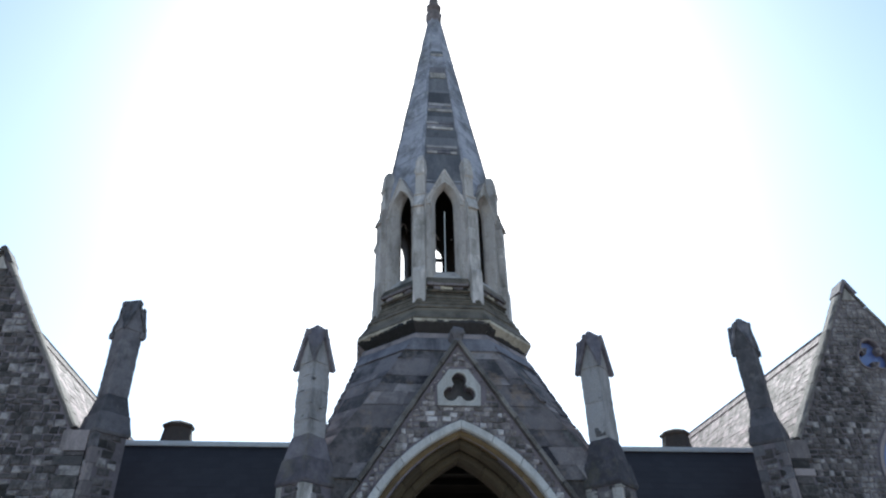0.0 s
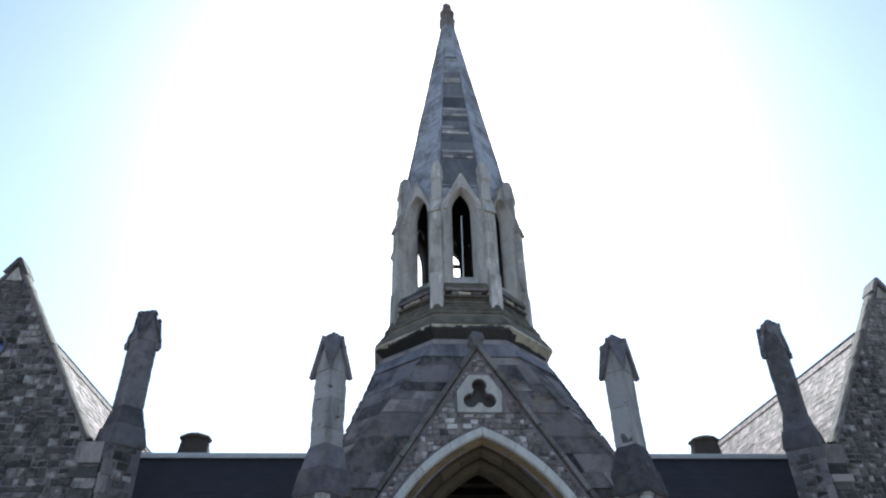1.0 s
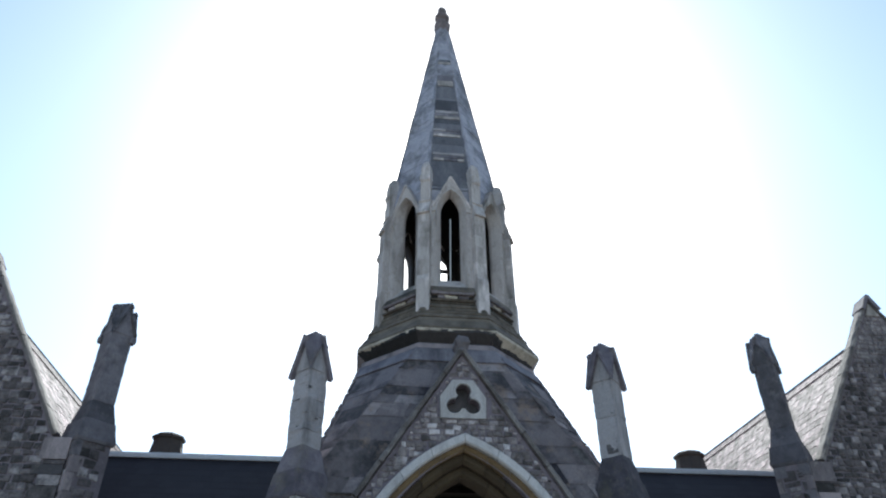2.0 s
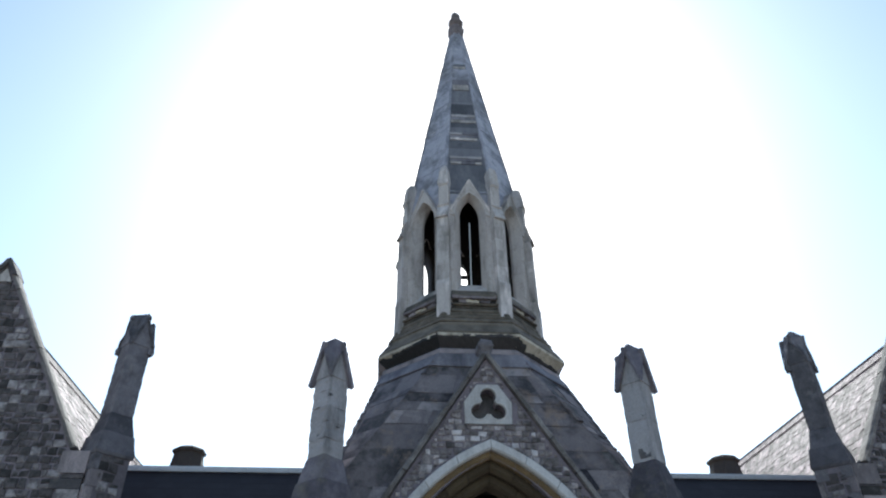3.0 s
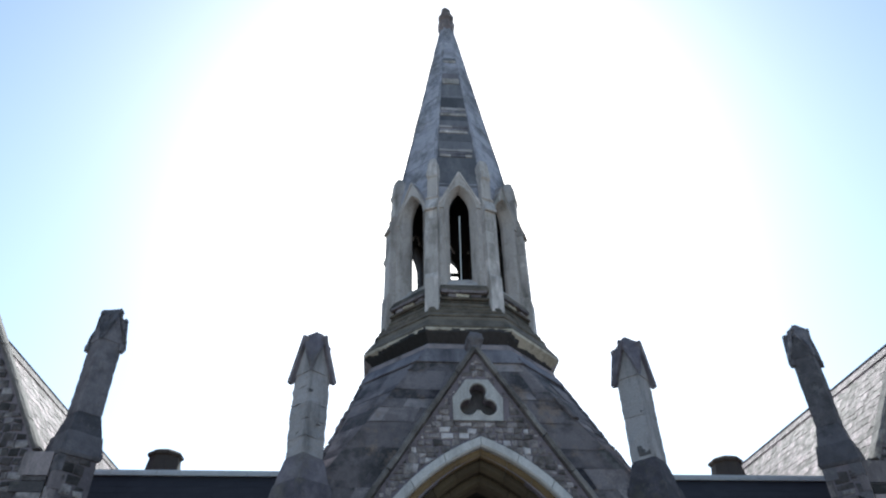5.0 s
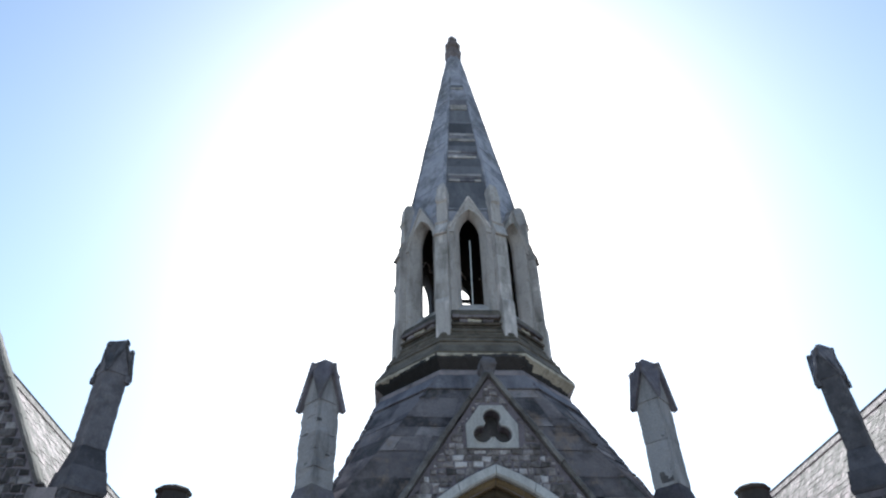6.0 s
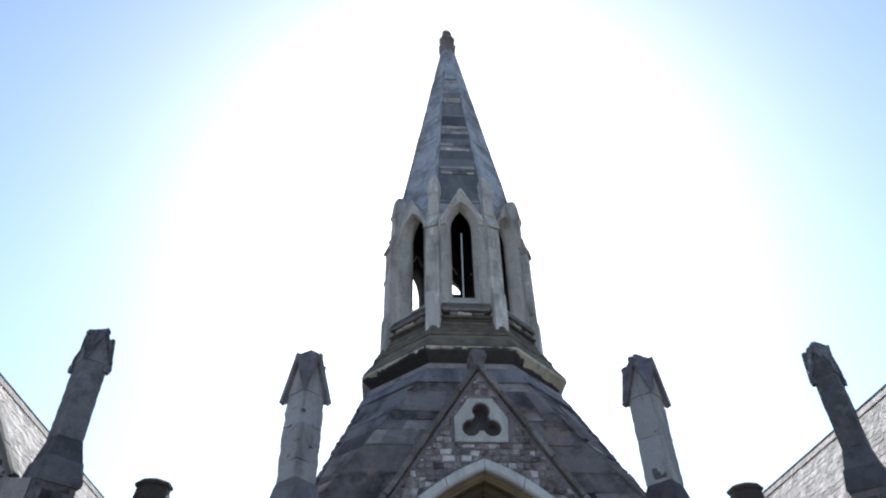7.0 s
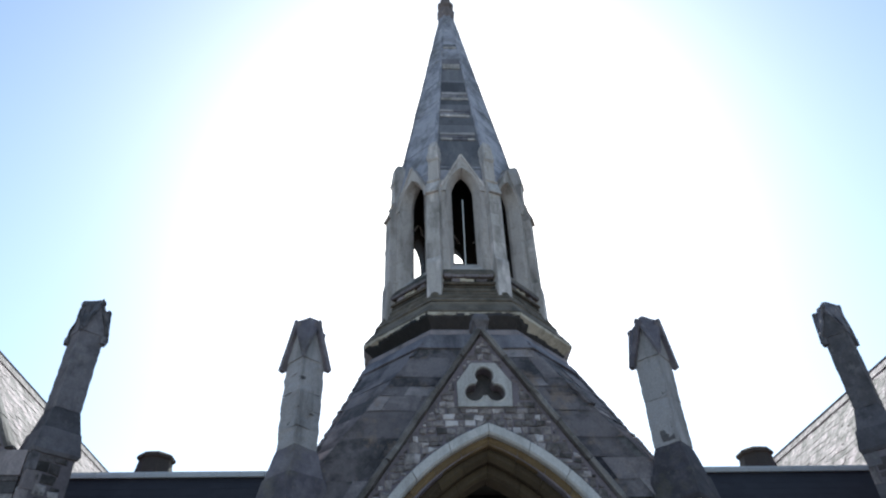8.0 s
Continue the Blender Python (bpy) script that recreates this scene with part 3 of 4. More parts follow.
def lantern_face(k):
    m = face_frame(k, AW)
    inner = [(OPEN_W, SILL), *arch(OPEN_W, OPEN_S, OPEN_Z, 8), (-OPEN_W, SILL)]
    outer = [(OUT_W, OUT_SILL), *arch(OUT_W, OPEN_S - 0.05, OUT_Z, 8), (-OUT_W, OUT_SILL)]
    bm = bmesh.new()
    extrude_poly(bm, [[(-FW, 9.93), (FW, 9.93), (FW, 12.84), (0.43, 12.88), (0.06, 13.60), (-0.06, 13.60), (-0.43, 12.88), (-FW, 12.84)], outer], 0, 0.10, m)
    wall = part("lantern_wall", bm, WEATHERED, tower, "weathered freestone lantern wall with a lancet opening")
    bm = bmesh.new()
    wide = FW - 0.09 * math.tan(math.pi / 8)
    extrude_poly(bm, [[(wide, 12.6), (wide, 13.42), (-wide, 13.42), (-wide, 12.6)] + [p for p in outer if p[1] > 12.6][::-1]], 0.104, 0.16, m)
    part("spandrel", bm, SPIRE_HAZED, wall, "recessed spandrel beside the gablet")
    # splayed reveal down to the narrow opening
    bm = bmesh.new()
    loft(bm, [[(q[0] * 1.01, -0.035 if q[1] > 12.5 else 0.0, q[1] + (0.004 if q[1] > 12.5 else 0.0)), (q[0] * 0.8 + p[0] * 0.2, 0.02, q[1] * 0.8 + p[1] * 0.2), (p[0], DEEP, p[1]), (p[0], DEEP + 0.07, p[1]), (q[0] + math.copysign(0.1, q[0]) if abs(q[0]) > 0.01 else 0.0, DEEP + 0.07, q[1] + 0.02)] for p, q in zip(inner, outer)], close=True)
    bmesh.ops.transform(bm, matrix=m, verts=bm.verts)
    # far reveals are black: the shade inside the lantern is put into their colour
    part("lancet_reveal", bm, WEATHERED if k not in (3, 4, 5) else CRUST_AND_SHADE, wall, "splayed stone reveal" if k not in (3, 4, 5) else "splayed reveal painted black as the lantern's inner shade")
    # added lining, near-black to paint in the shade behind the opening
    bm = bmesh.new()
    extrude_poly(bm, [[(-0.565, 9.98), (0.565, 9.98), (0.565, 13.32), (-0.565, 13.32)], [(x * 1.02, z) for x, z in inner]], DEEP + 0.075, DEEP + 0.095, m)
    part("lining_board", bm, INTERIOR_SHADE, wall, "added near-black lining for the shade inside the lantern")
    # gablet
    bm = bmesh.new()
    a = [p for p in arch(OUT_W, OPEN_S - 0.05, OUT_Z, 8) if p[1] > 12.52]
    extrude_poly(bm, [[(0.525, 12.5), (0.50, 12.66), (0, 13.66), (-0.50, 12.66), (-0.525, 12.5)] + a[::-1]], -0.035, 0.10, m)
    gablet = part("gablet", bm, WEATHERED, tower, "small steep stone gablet over the lancet")
    for s in (-1, 1):
        bm = bmesh.new()
        p, q = Vector((s * 0.505, 12.64)), Vector((0, 13.68))
        d = (q - p).normalized()
        nrm = Vector((s * abs(d.y), abs(d.x)))
        rings = []
        for c in (p, q):
            rings.append([(c.x - nrm.x * 0.018, -0.06, c.y - nrm.y * 0.018), (c.x + nrm.x * 0.022, -0.06, c.y + nrm.y * 0.022), (c.x + nrm.x * 0.022, 0.3, c.y + nrm.y * 0.022), (c.x - nrm.x * 0.018, 0.3, c.y - nrm.y * 0.018)])
        loft(bm, rings)
        bmesh.ops.transform(bm, matrix=m, verts=bm.verts)
        part("gablet_coping", bm, WEATHERED, gablet)
    # sill with a hollow below it
    bm = bmesh.new()
    rings = []
    for x in (-FW + 0.14, FW - 0.14):
        rings.append([(x, 0.02, 10.27), (x, -0.02, 10.25), (x, -0.13, 10.06), (x, -0.13, 10.01), (x, -0.06, 9.99), (x, 0.02, 9.97)])
    loft(bm, rings)
    bmesh.ops.transform(bm, matrix=m, verts=bm.verts)
    part("lancet_sill", bm, MOSS, wall, "sloping mossy stone sill")
    bm = bmesh.new()
    x = -FW + 0.16
    while x < FW - 0.2:
        e = x + rng.uniform(0.12, 0.3)
        box(bm, x, min(e, FW - 0.16) - 0.015, -0.135, -0.08, 9.985, 10.03 + rng.uniform(0, 0.03))
        x = e
    bmesh.ops.transform(bm, matrix=m, verts=bm.verts)
    part("sill_lip", bm, GRIME, wall, "pale broken lip of the sill")
    # black strip that paints in the shadow below the projecting sill
    bm = bmesh.new()
    box(bm, -FW + 0.17, FW - 0.17, -0.035, 0.02, 9.84, 9.985, m)
    part("sill_hollow", bm, CRUST_AND_SHADE, wall, "hollow under the sill with its shade painted black")
    for x, w in ((-0.30, 0.10), (0.0, 0.16), (0.31, 0.13)):      # what is left of the moulded edge
        bm = bmesh.new()
        x += rng.uniform(-0.06, 0.06)
        box(bm, x - w, x + w * 0.8, -0.085, 0.0, 9.90, 9.955 + rng.uniform(0, 0.02))
        weather(bm, 0.028, 8, 3, k + x)
        bmesh.ops.transform(bm, matrix=m, verts=bm.verts)
        part("moulding_remnant", bm, PALE if -0.2 < x < 0.2 else GRIME, wall, "worn pale remnant of the sill moulding")
    bm = bmesh.new()
    loft(bm, [[(x, 0.0, 9.80), (x, -0.12, 9.81), (x, -0.13, 9.85), (x, 0.0, 9.87)] for x in (-FW + 0.13, FW - 0.13)])
    bmesh.ops.transform(bm, matrix=m, verts=bm.verts)
    weather(bm, 0.012, 4, 3, k)
    part("sill_string", bm, MOSS, wall, "mossy string course under the sill")


for k in range(8):
    lantern_face(k)
bm = bmesh.new()
box(bm, -0.3, 0.3, 0.2, 0.28, 12.58, 12.68)
bmesh.ops.transform(bm, matrix=face_frame(4, AW), verts=bm.verts)
part("transom_bar", bm, LEAD, tower, "dark bar across a lancet opening")


def radial(k, prof, half, name, mat, label="", taper=0.0):
    """A fin on octagon corner k from a profile in r, z."""
    bm = bmesh.new()
    m = Matrix.Translation((0.03, CY, 0)) @ Matrix.Rotation(math.pi / 8 + k * math.pi / 4, 4, "Z")
    rings = [[(r, s * half, z) for r, z in prof] for s in (-1, 1)]
    loft(bm, rings)
    soften(bm, 0.02)
    bmesh.ops.transform(bm, matrix=m, verts=bm.verts)
    return part(name, bm, mat, tower, label)


for k in range(8):
    radial(k, [(1.45, 9.40), (1.91, 9.40), (1.91, 10.36), (1.88, 10.50), (1.45, 10.50)], 0.155, "buttress_foot", WEATHERED, "plain stone foot of a lantern buttress")
    for z0, z1 in ((10.503, 10.93), (10.934, 11.40)):
        radial(k, [(1.45, z0), (1.872, z0), (1.872, z1), (1.45, z1)], 0.15, "buttress_stone", WEATHERED)
    for z0, z1 in ((11.404, 11.74), (11.744, 12.08), (12.084, 12.35)):
        radial(k, [(1.45, z0), (1.87, z0), (1.87, z1), (1.45, z1)], 0.148 + rng.uniform(0, 0.006), "buttress_stone", WEATHERED)
    radial(k, [(1.45, 12.353), (1.935, 12.353), (1.935, 12.40), (1.79, 12.78), (1.825, 12.81), (1.80, 12.86), (1.45, 12.86)], 0.155, "buttress_offset", WEATHERED, "sloping stone offset of a buttress")
    radial(k, [(1.47, 12.863), (1.755, 12.863), (1.755, 13.50), (1.78, 13.53), (1.78, 13.56), (1.47, 13.56)], 0.13, "buttress_stage", WEATHERED)
    # pinnacle block with a ridged top
    bm = bmesh.new()
    m = Matrix.Translation((0.03, CY, 0)) @ Matrix.Rotation(math.pi / 8 + k * math.pi / 4, 4, "Z")
    loft(bm, [[(r0, -w, z), (r1, -w, z), (r1, w, z), (r0, w, z)] for r0, r1, w, z in ((1.46, 1.795, 0.135, 13.56), (1.46, 1.79, 0.135, 13.64), (1.45, 1.77, 0.128, 13.72), (1.42, 1.75, 0.118, 14.0), (1.40, 1.715, 0.085, 14.18), (1.38, 1.62, 0.03, 14.30))])
    soften(bm, 0.015)
    weather(bm, 0.02, 6, 1, k)
    bmesh.ops.transform(bm, matrix=m, verts=bm.verts)
    part("buttress_pinnacle", bm, WEATHERED, tower, "blunt weathered pinnacle against the spire")

# spire: hollow shell, faced by courses
S0, S1, A0, A1 = 12.95, 21.75, 1.585, 0.21


def spire_a(z):
    return A0 + (A1 - A0) * (z - S0) / (S1 - S0)


bm = bmesh.new()
loft(bm, [octo(spire_a(z) - 0.02, z) for z in (13.3, 15, 17, 19, 21, S1)] + [octo(spire_a(z) - 0.12, z) for z in (21, 19, 17, 15, 13.3)], close=True)
# added inner lining, near-black in place of the hollow spire's own shade
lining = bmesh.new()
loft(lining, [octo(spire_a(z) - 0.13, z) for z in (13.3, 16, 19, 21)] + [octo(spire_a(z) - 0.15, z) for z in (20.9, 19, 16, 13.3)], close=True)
spire = part("spire", bm, SPIRE_HAZED, tower, "tall octagonal stone spire of alternating pale and dark courses")
part("spire_lining", lining, INTERIOR_SHADE, spire, "added near-black lining for the shade inside the spire")
bm = bmesh.new()
prof = [(0.205, 21.68), (0.25, 21.80), (0.275, 21.95), (0.285, 22.08), (0.25, 22.15), (0.17, 22.22), (0.165, 22.34), (0.24, 22.42), (0.265, 22.52), (0.24, 22.60), (0.14, 22.66), (0.12, 22.72), (0.155, 22.80), (0.16, 22.92), (0.12, 23.04), (0.04, 23.13)]
loft(bm, [octo(r, z) for r, z in prof])
weather(bm, 0.02, 6, 1, 2)
part("finial", bm, GRIME, tower, "dark knobbed stone finial at the spire top")
bm = bmesh.new()
loft(bm, [[(x + 0.010 * math.cos(g), 1.80 + 0.010 * math.sin(g), z) for g in [k * math.pi / 4 for k in range(8)]] for x, z in ((0.022, 10.30), (0.040, 12.499))])
part("conductor_rod", bm, METAL, tower, "thin white painted rod behind the front lancet")


# ---- pinnacles on diagonal buttresses ----
def diag(h, z, sx=1.0):
    """A square of half-side h turned by 45 degrees."""
    d = h * math.sqrt(2)
    return [(d, 0, z), (0, d, z), (-d, 0, z), (0, -d, z)]


def pinnacle(at, z_foot, z_shaft, z_cap, z_top, h_shaft, h_cap, h_foot, mat_shaft, mat_foot, label, seed, worn, blocks=4, chips=()):
    rnd = random.Random(seed)
    root = thing("buttress_pinnacle_shaft", label, "pinnacle", "pinnacles of the front", (*at, 0))
    T = Matrix.Translation((*at, 0))

    def put(name, bm, mat, lab="", bev=0.02):
        if bev:
            soften(bm, bev)
        bmesh.ops.transform(bm, matrix=T, verts=bm.verts)
        return part(name, bm, mat, root, lab)

    # diagonal pier
    bm = bmesh.new()
    loft(bm, [diag(h_foot - 0.05, 0), diag(h_foot - 0.05, z_foot)])
    pier = put("pier", bm, MORTAR, "rubble diagonal buttress with pale quoins", 0)
    z, flip = max(0.3, z_foot - 3.2), 0
    hp = h_foot - 0.05
    while z < z_foot - 0.05:
        h = min(rnd.uniform(0.26, 0.42), z_foot - z)
        for c in range(4):
            if c == 1:
                continue      # hidden corner
            long_, short = (0.19, 0.11) if (flip + c) % 2 else (0.11, 0.19)
            long_ *= rnd.uniform(0.85, 1.15)
            short *= rnd.uniform(0.85, 1.15)
            bm = bmesh.new()
            e = 0.018
            box(bm, hp - long_, hp + e, -hp - e, -hp + short, z + 0.006, z + h - 0.006)
            soften(bm, 0.012)
            bmesh.ops.transform(bm, matrix=T @ Matrix.Rotation(radians(-45 + 90 * c), 4, "Z"), verts=bm.verts)
            part("quoin", bm, rnd.choice((GRIME, GRIME, DARK_SHAFT)) if worn > 0.03 else WEATHERED, pier)
        z += h
        flip += 1
    # rubble between the quoins on the two front faces
    for c in (0, 1):
        stones = rubble(-hp + 0.2, hp - 0.2, max(0.3, z_foot - 3.2), z_foot, lambda x, z: abs(x) < hp - 0.09 and z < z_foot - 0.01, rnd, row=(0.13, 0.24), run=(0.14, 0.3))
        lay_stones(stones, pier, RAG_DARK, T @ Matrix.Rotation(radians(-45 + 90 * c), 4, "Z") @ Matrix.Translation((0, -hp, 0)), rnd, depth=0.015)
    # weathered foot in two stones
    zm = z_foot + (z_shaft - z_foot) * 0.52
    hm = h_foot + (h_shaft - h_foot) * 0.50
    bm = bmesh.new()
    loft(bm, [diag(h_foot - 0.02, z_foot), diag(h_foot, z_foot + 0.06), diag(h_foot - 0.012, z_foot + 0.12), diag(hm + 0.02, zm)])
    soften(bm, 0.02)
    weather(bm, 0.014, 4, 3, seed)
    put("lower_weathering", bm, mat_foot, "sooty sloping weathering stone", 0)
    bm = bmesh.new()
    loft(bm, [diag(hm, zm + 0.004), diag(h_shaft + 0.015, z_shaft - 0.06), diag(h_shaft, z_shaft)])
    soften(bm, 0.02)
    weather(bm, 0.014, 4, 3, seed + 3)
    put("upper_weathering", bm, mat_foot, "sooty sloping weathering stone", 0)
    # shaft blocks
    n = blocks
    for i in range(n):
        a, b = z_shaft + (z_cap + 0.06 - z_shaft) * i / n, z_shaft + (z_cap + 0.06 - z_shaft) * (i + 1) / n
        bm = bmesh.new()
        k0, k1 = rnd.uniform(0.985, 1.02), rnd.uniform(0.985, 1.02)
        loft(bm, [diag(h_shaft * k0, a + 0.001), diag(h_shaft * rnd.uniform(0.99, 1.025), (a + b) / 2), diag(h_shaft * k1, b - 0.001)])
        soften(bm, 0.008 if worn < 0.03 else 0.018)
        weather(bm, 0.02 if blocks > 2 else 0.012, 5.5, 4 if blocks > 2 else 8, seed + i)
        put("shaft_block", bm, mat_shaft, "", 0)
    # cap: body rising into four gables under a crossed roof
    za = z_top - 0.19
    bm = bmesh.new()
    e = h_shaft + 0.015

    def crossed(s, zf, zg, zc):
        cs = [bm.verts.new((x * s, y * s, zf)) for x, y in ((1, 1), (-1, 1), (-1, -1), (1, -1))]
        ap = [bm.verts.new((x * s, y * s, zg)) for x, y in ((0, 1), (-1, 0), (0, -1), (1, 0))]
        return cs, ap, bm.verts.new((0, 0, zc))

    zf = z_cap
    cs, ap, top = crossed(e, zf + 0.04, za - 0.12, za - 0.05)
    for i in range(4):
        j = (i + 1) % 4
        bm.faces.new((cs[i], cs[j], ap[i]))
        bm.faces.new((cs[i], ap[i], top))
        bm.faces.new((ap[i], cs[j], top))
    bm.faces.new(cs[::-1])
    bmesh.ops.transform(bm, matrix=Matrix.Rotation(radians(45), 4, "Z"), verts=bm.verts)
    put("cap_body", bm, mat_shaft, "", 0)
    bm = bmesh.new()
    cs, ap, top = crossed(h_cap, zf, za, z_top + 0.05)
    cs2, ap2, top2 = crossed(h_cap, zf - 0.10, za - 0.12, z_top - 0.2)
    for i in range(4):
        j = (i + 1) % 4
        bm.faces.new((cs[i], ap[i], top))
        bm.faces.new((ap[i], cs[j], top))
        bm.faces.new((cs2[i], ap2[i], top2))
        bm.faces.new((ap2[i], cs2[j], top2))
        bm.faces.new((cs[i], ap[i], ap2[i], cs2[i]))
        bm.faces.new((ap[i], cs[j], cs2[j], ap2[i]))
    bmesh.ops.recalc_face_normals(bm, faces=bm.faces)
    bmesh.ops.bevel(bm, geom=[x for x in bm.edges if x.calc_face_angle(0) > 0.4], offset=worn, segments=2, affect="EDGES", clamp_overlap=True)
    bmesh.ops.transform(bm, matrix=Matrix.Rotation(radians(45), 4, "Z"), verts=bm.verts)
    weather(bm, 0.055 if worn > 0.03 else 0.014, 6, 3, seed)
    put("cap_roof", bm, mat_shaft if worn > 0.03 else mat_foot, "worn crossed gable cap of dark stone", 0)
    for i in range(4):
        turn = Matrix.Rotation(radians(45 + 90 * i), 4, "Z")
        if i != 2 and worn > 0.03:
            bm = bmesh.new()
            box(bm, h_cap - 0.10, h_cap + 0.012, h_cap - 0.10, h_cap + 0.012, zf - 0.11, zf + 0.03)
            soften(bm, 0.02)
            weather(bm, 0.012, 8, 2, seed + i)
            bmesh.ops.transform(bm, matrix=turn, verts=bm.verts)
            put("cap_foot", bm, mat_shaft, "", 0)
        bm = bmesh.new()
        loft(bm, [[(h_cap + 0.01 - 0.07 * q, w, za + dz) for q, w, dz in ((0, -0.02, 0.02), (0, 0.02, 0.02), (0, 0.045, -0.05), (0, -0.045, -0.05))], [(h_cap - 0.06, w, za + dz) for w, dz in ((-0.02, 0.02), (0.02, 0.02), (0.045, -0.05), (-0.045, -0.05))]])
        soften(bm, 0.012)
        bmesh.ops.transform(bm, matrix=turn, verts=bm.verts)
        if worn > 0.03:      # eroded away, with a lump left on the crown
            weather(bm, 0.03, 7, 2, seed + i)
        put("cap_knob", bm, mat_foot, "", 0)
        if worn > 0.03 and i > 1:
            continue
        # sloping verge stones of this gable
        for e2 in (-1, 1):
            if (i, e2) in ((2, 1), (3, -1)):
                continue      # open valley over the front corner
            bm = bmesh.new()
            wide = 0.05 if worn > 0.03 else 0.085
            p, q = Vector((e2 * (h_cap + 0.015), zf - 0.06)), Vector((0, za - 0.01))
            d = (q - p).normalized()
            inner = Vector((-e2 * abs(d.y), -abs(d.x))) * wide
            loft(bm, [[(h_cap - 0.07, c.x + inner.x, c.y + inner.y), (h_cap + 0.022, c.x + inner.x, c.y + inner.y), (h_cap + 0.028, c.x, c.y), (h_cap - 0.07, c.x, c.y)] for c in (p, q)])
            soften(bm, 0.015)
            weather(bm, 0.008, 6, 2, seed + i)
            bmesh.ops.transform(bm, matrix=turn, verts=bm.verts)
            put("cap_verge", bm, mat_foot, "", 0)
    # dark patches on the front faces that paint the shade of chipped hollows
    for side, u, z0, w, h in chips:
        bm = bmesh.new()
        box(bm, u - w / 2, u + w / 2, -h_shaft - 0.008, -h_shaft + 0.03, z0, z0 + h)
        weather(bm, 0.018, 9, 3, z0)
        bmesh.ops.transform(bm, matrix=Matrix.Rotation(radians(45 * side), 4, "Z"), verts=bm.verts)
        put("chipped_hollow", bm, GRIME_DARK, "dark patch painted as the shade of a chip in the stone", 0)
    return root


pinnacle((-2.955, 0.19), 4.83, 5.77, 7.22, 8.19, 0.224, 0.292, 0.40, FREESTONE, SOOT, "pale stone pinnacle with gabled cap beside the tower arch", 3, 0.018, 5, ((-1, 0.195, 6.85, 0.05, 0.06), (1, -0.18, 6.85, 0.09, 0.055), (-1, 0.02, 6.13, 0.07, 0.04), (1, 0.05, 6.3, 0.09, 0.03)))
pinnacle((2.975, 0.19), 4.83, 5.77, 7.27, 8.24, 0.22, 0.292, 0.40, FREESTONE, SOOT, "pale stone pinnacle with gabled cap beside the tower arch", 8, 0.018, 2, ((-1, 0.05, 5.82, 0.22, 0.2), (-1, 0.16, 6.6, 0.06, 0.05)))
pinnacle((-7.035, 0.95), 5.95, 6.77, 8.20, 9.08, 0.215, 0.258, 0.37, DARK_SHAFT, DARK_FOOT, "dark weathered stone pinnacle on the chapel corner", 14, 0.07, 1)
pinnacle((7.06, 0.95), 5.95, 6.77, 8.20, 9.08, 0.208, 0.252, 0.37, DARK_SHAFT, DARK_FOOT, "dark weathered stone pinnacle on the chapel corner", 21, 0.07, 1)


# ---- side chapels ----
CX, CHW, CAP_Z, KZ, FY, BACK = 9.93, 2.39, 9.93, 6.02, 0.62, 13.0
CSL = (CAP_Z - KZ) / CHW
RIDGE_Z = 9.2
TWX, TWZ = 0.09, 8.05       # trefoil window


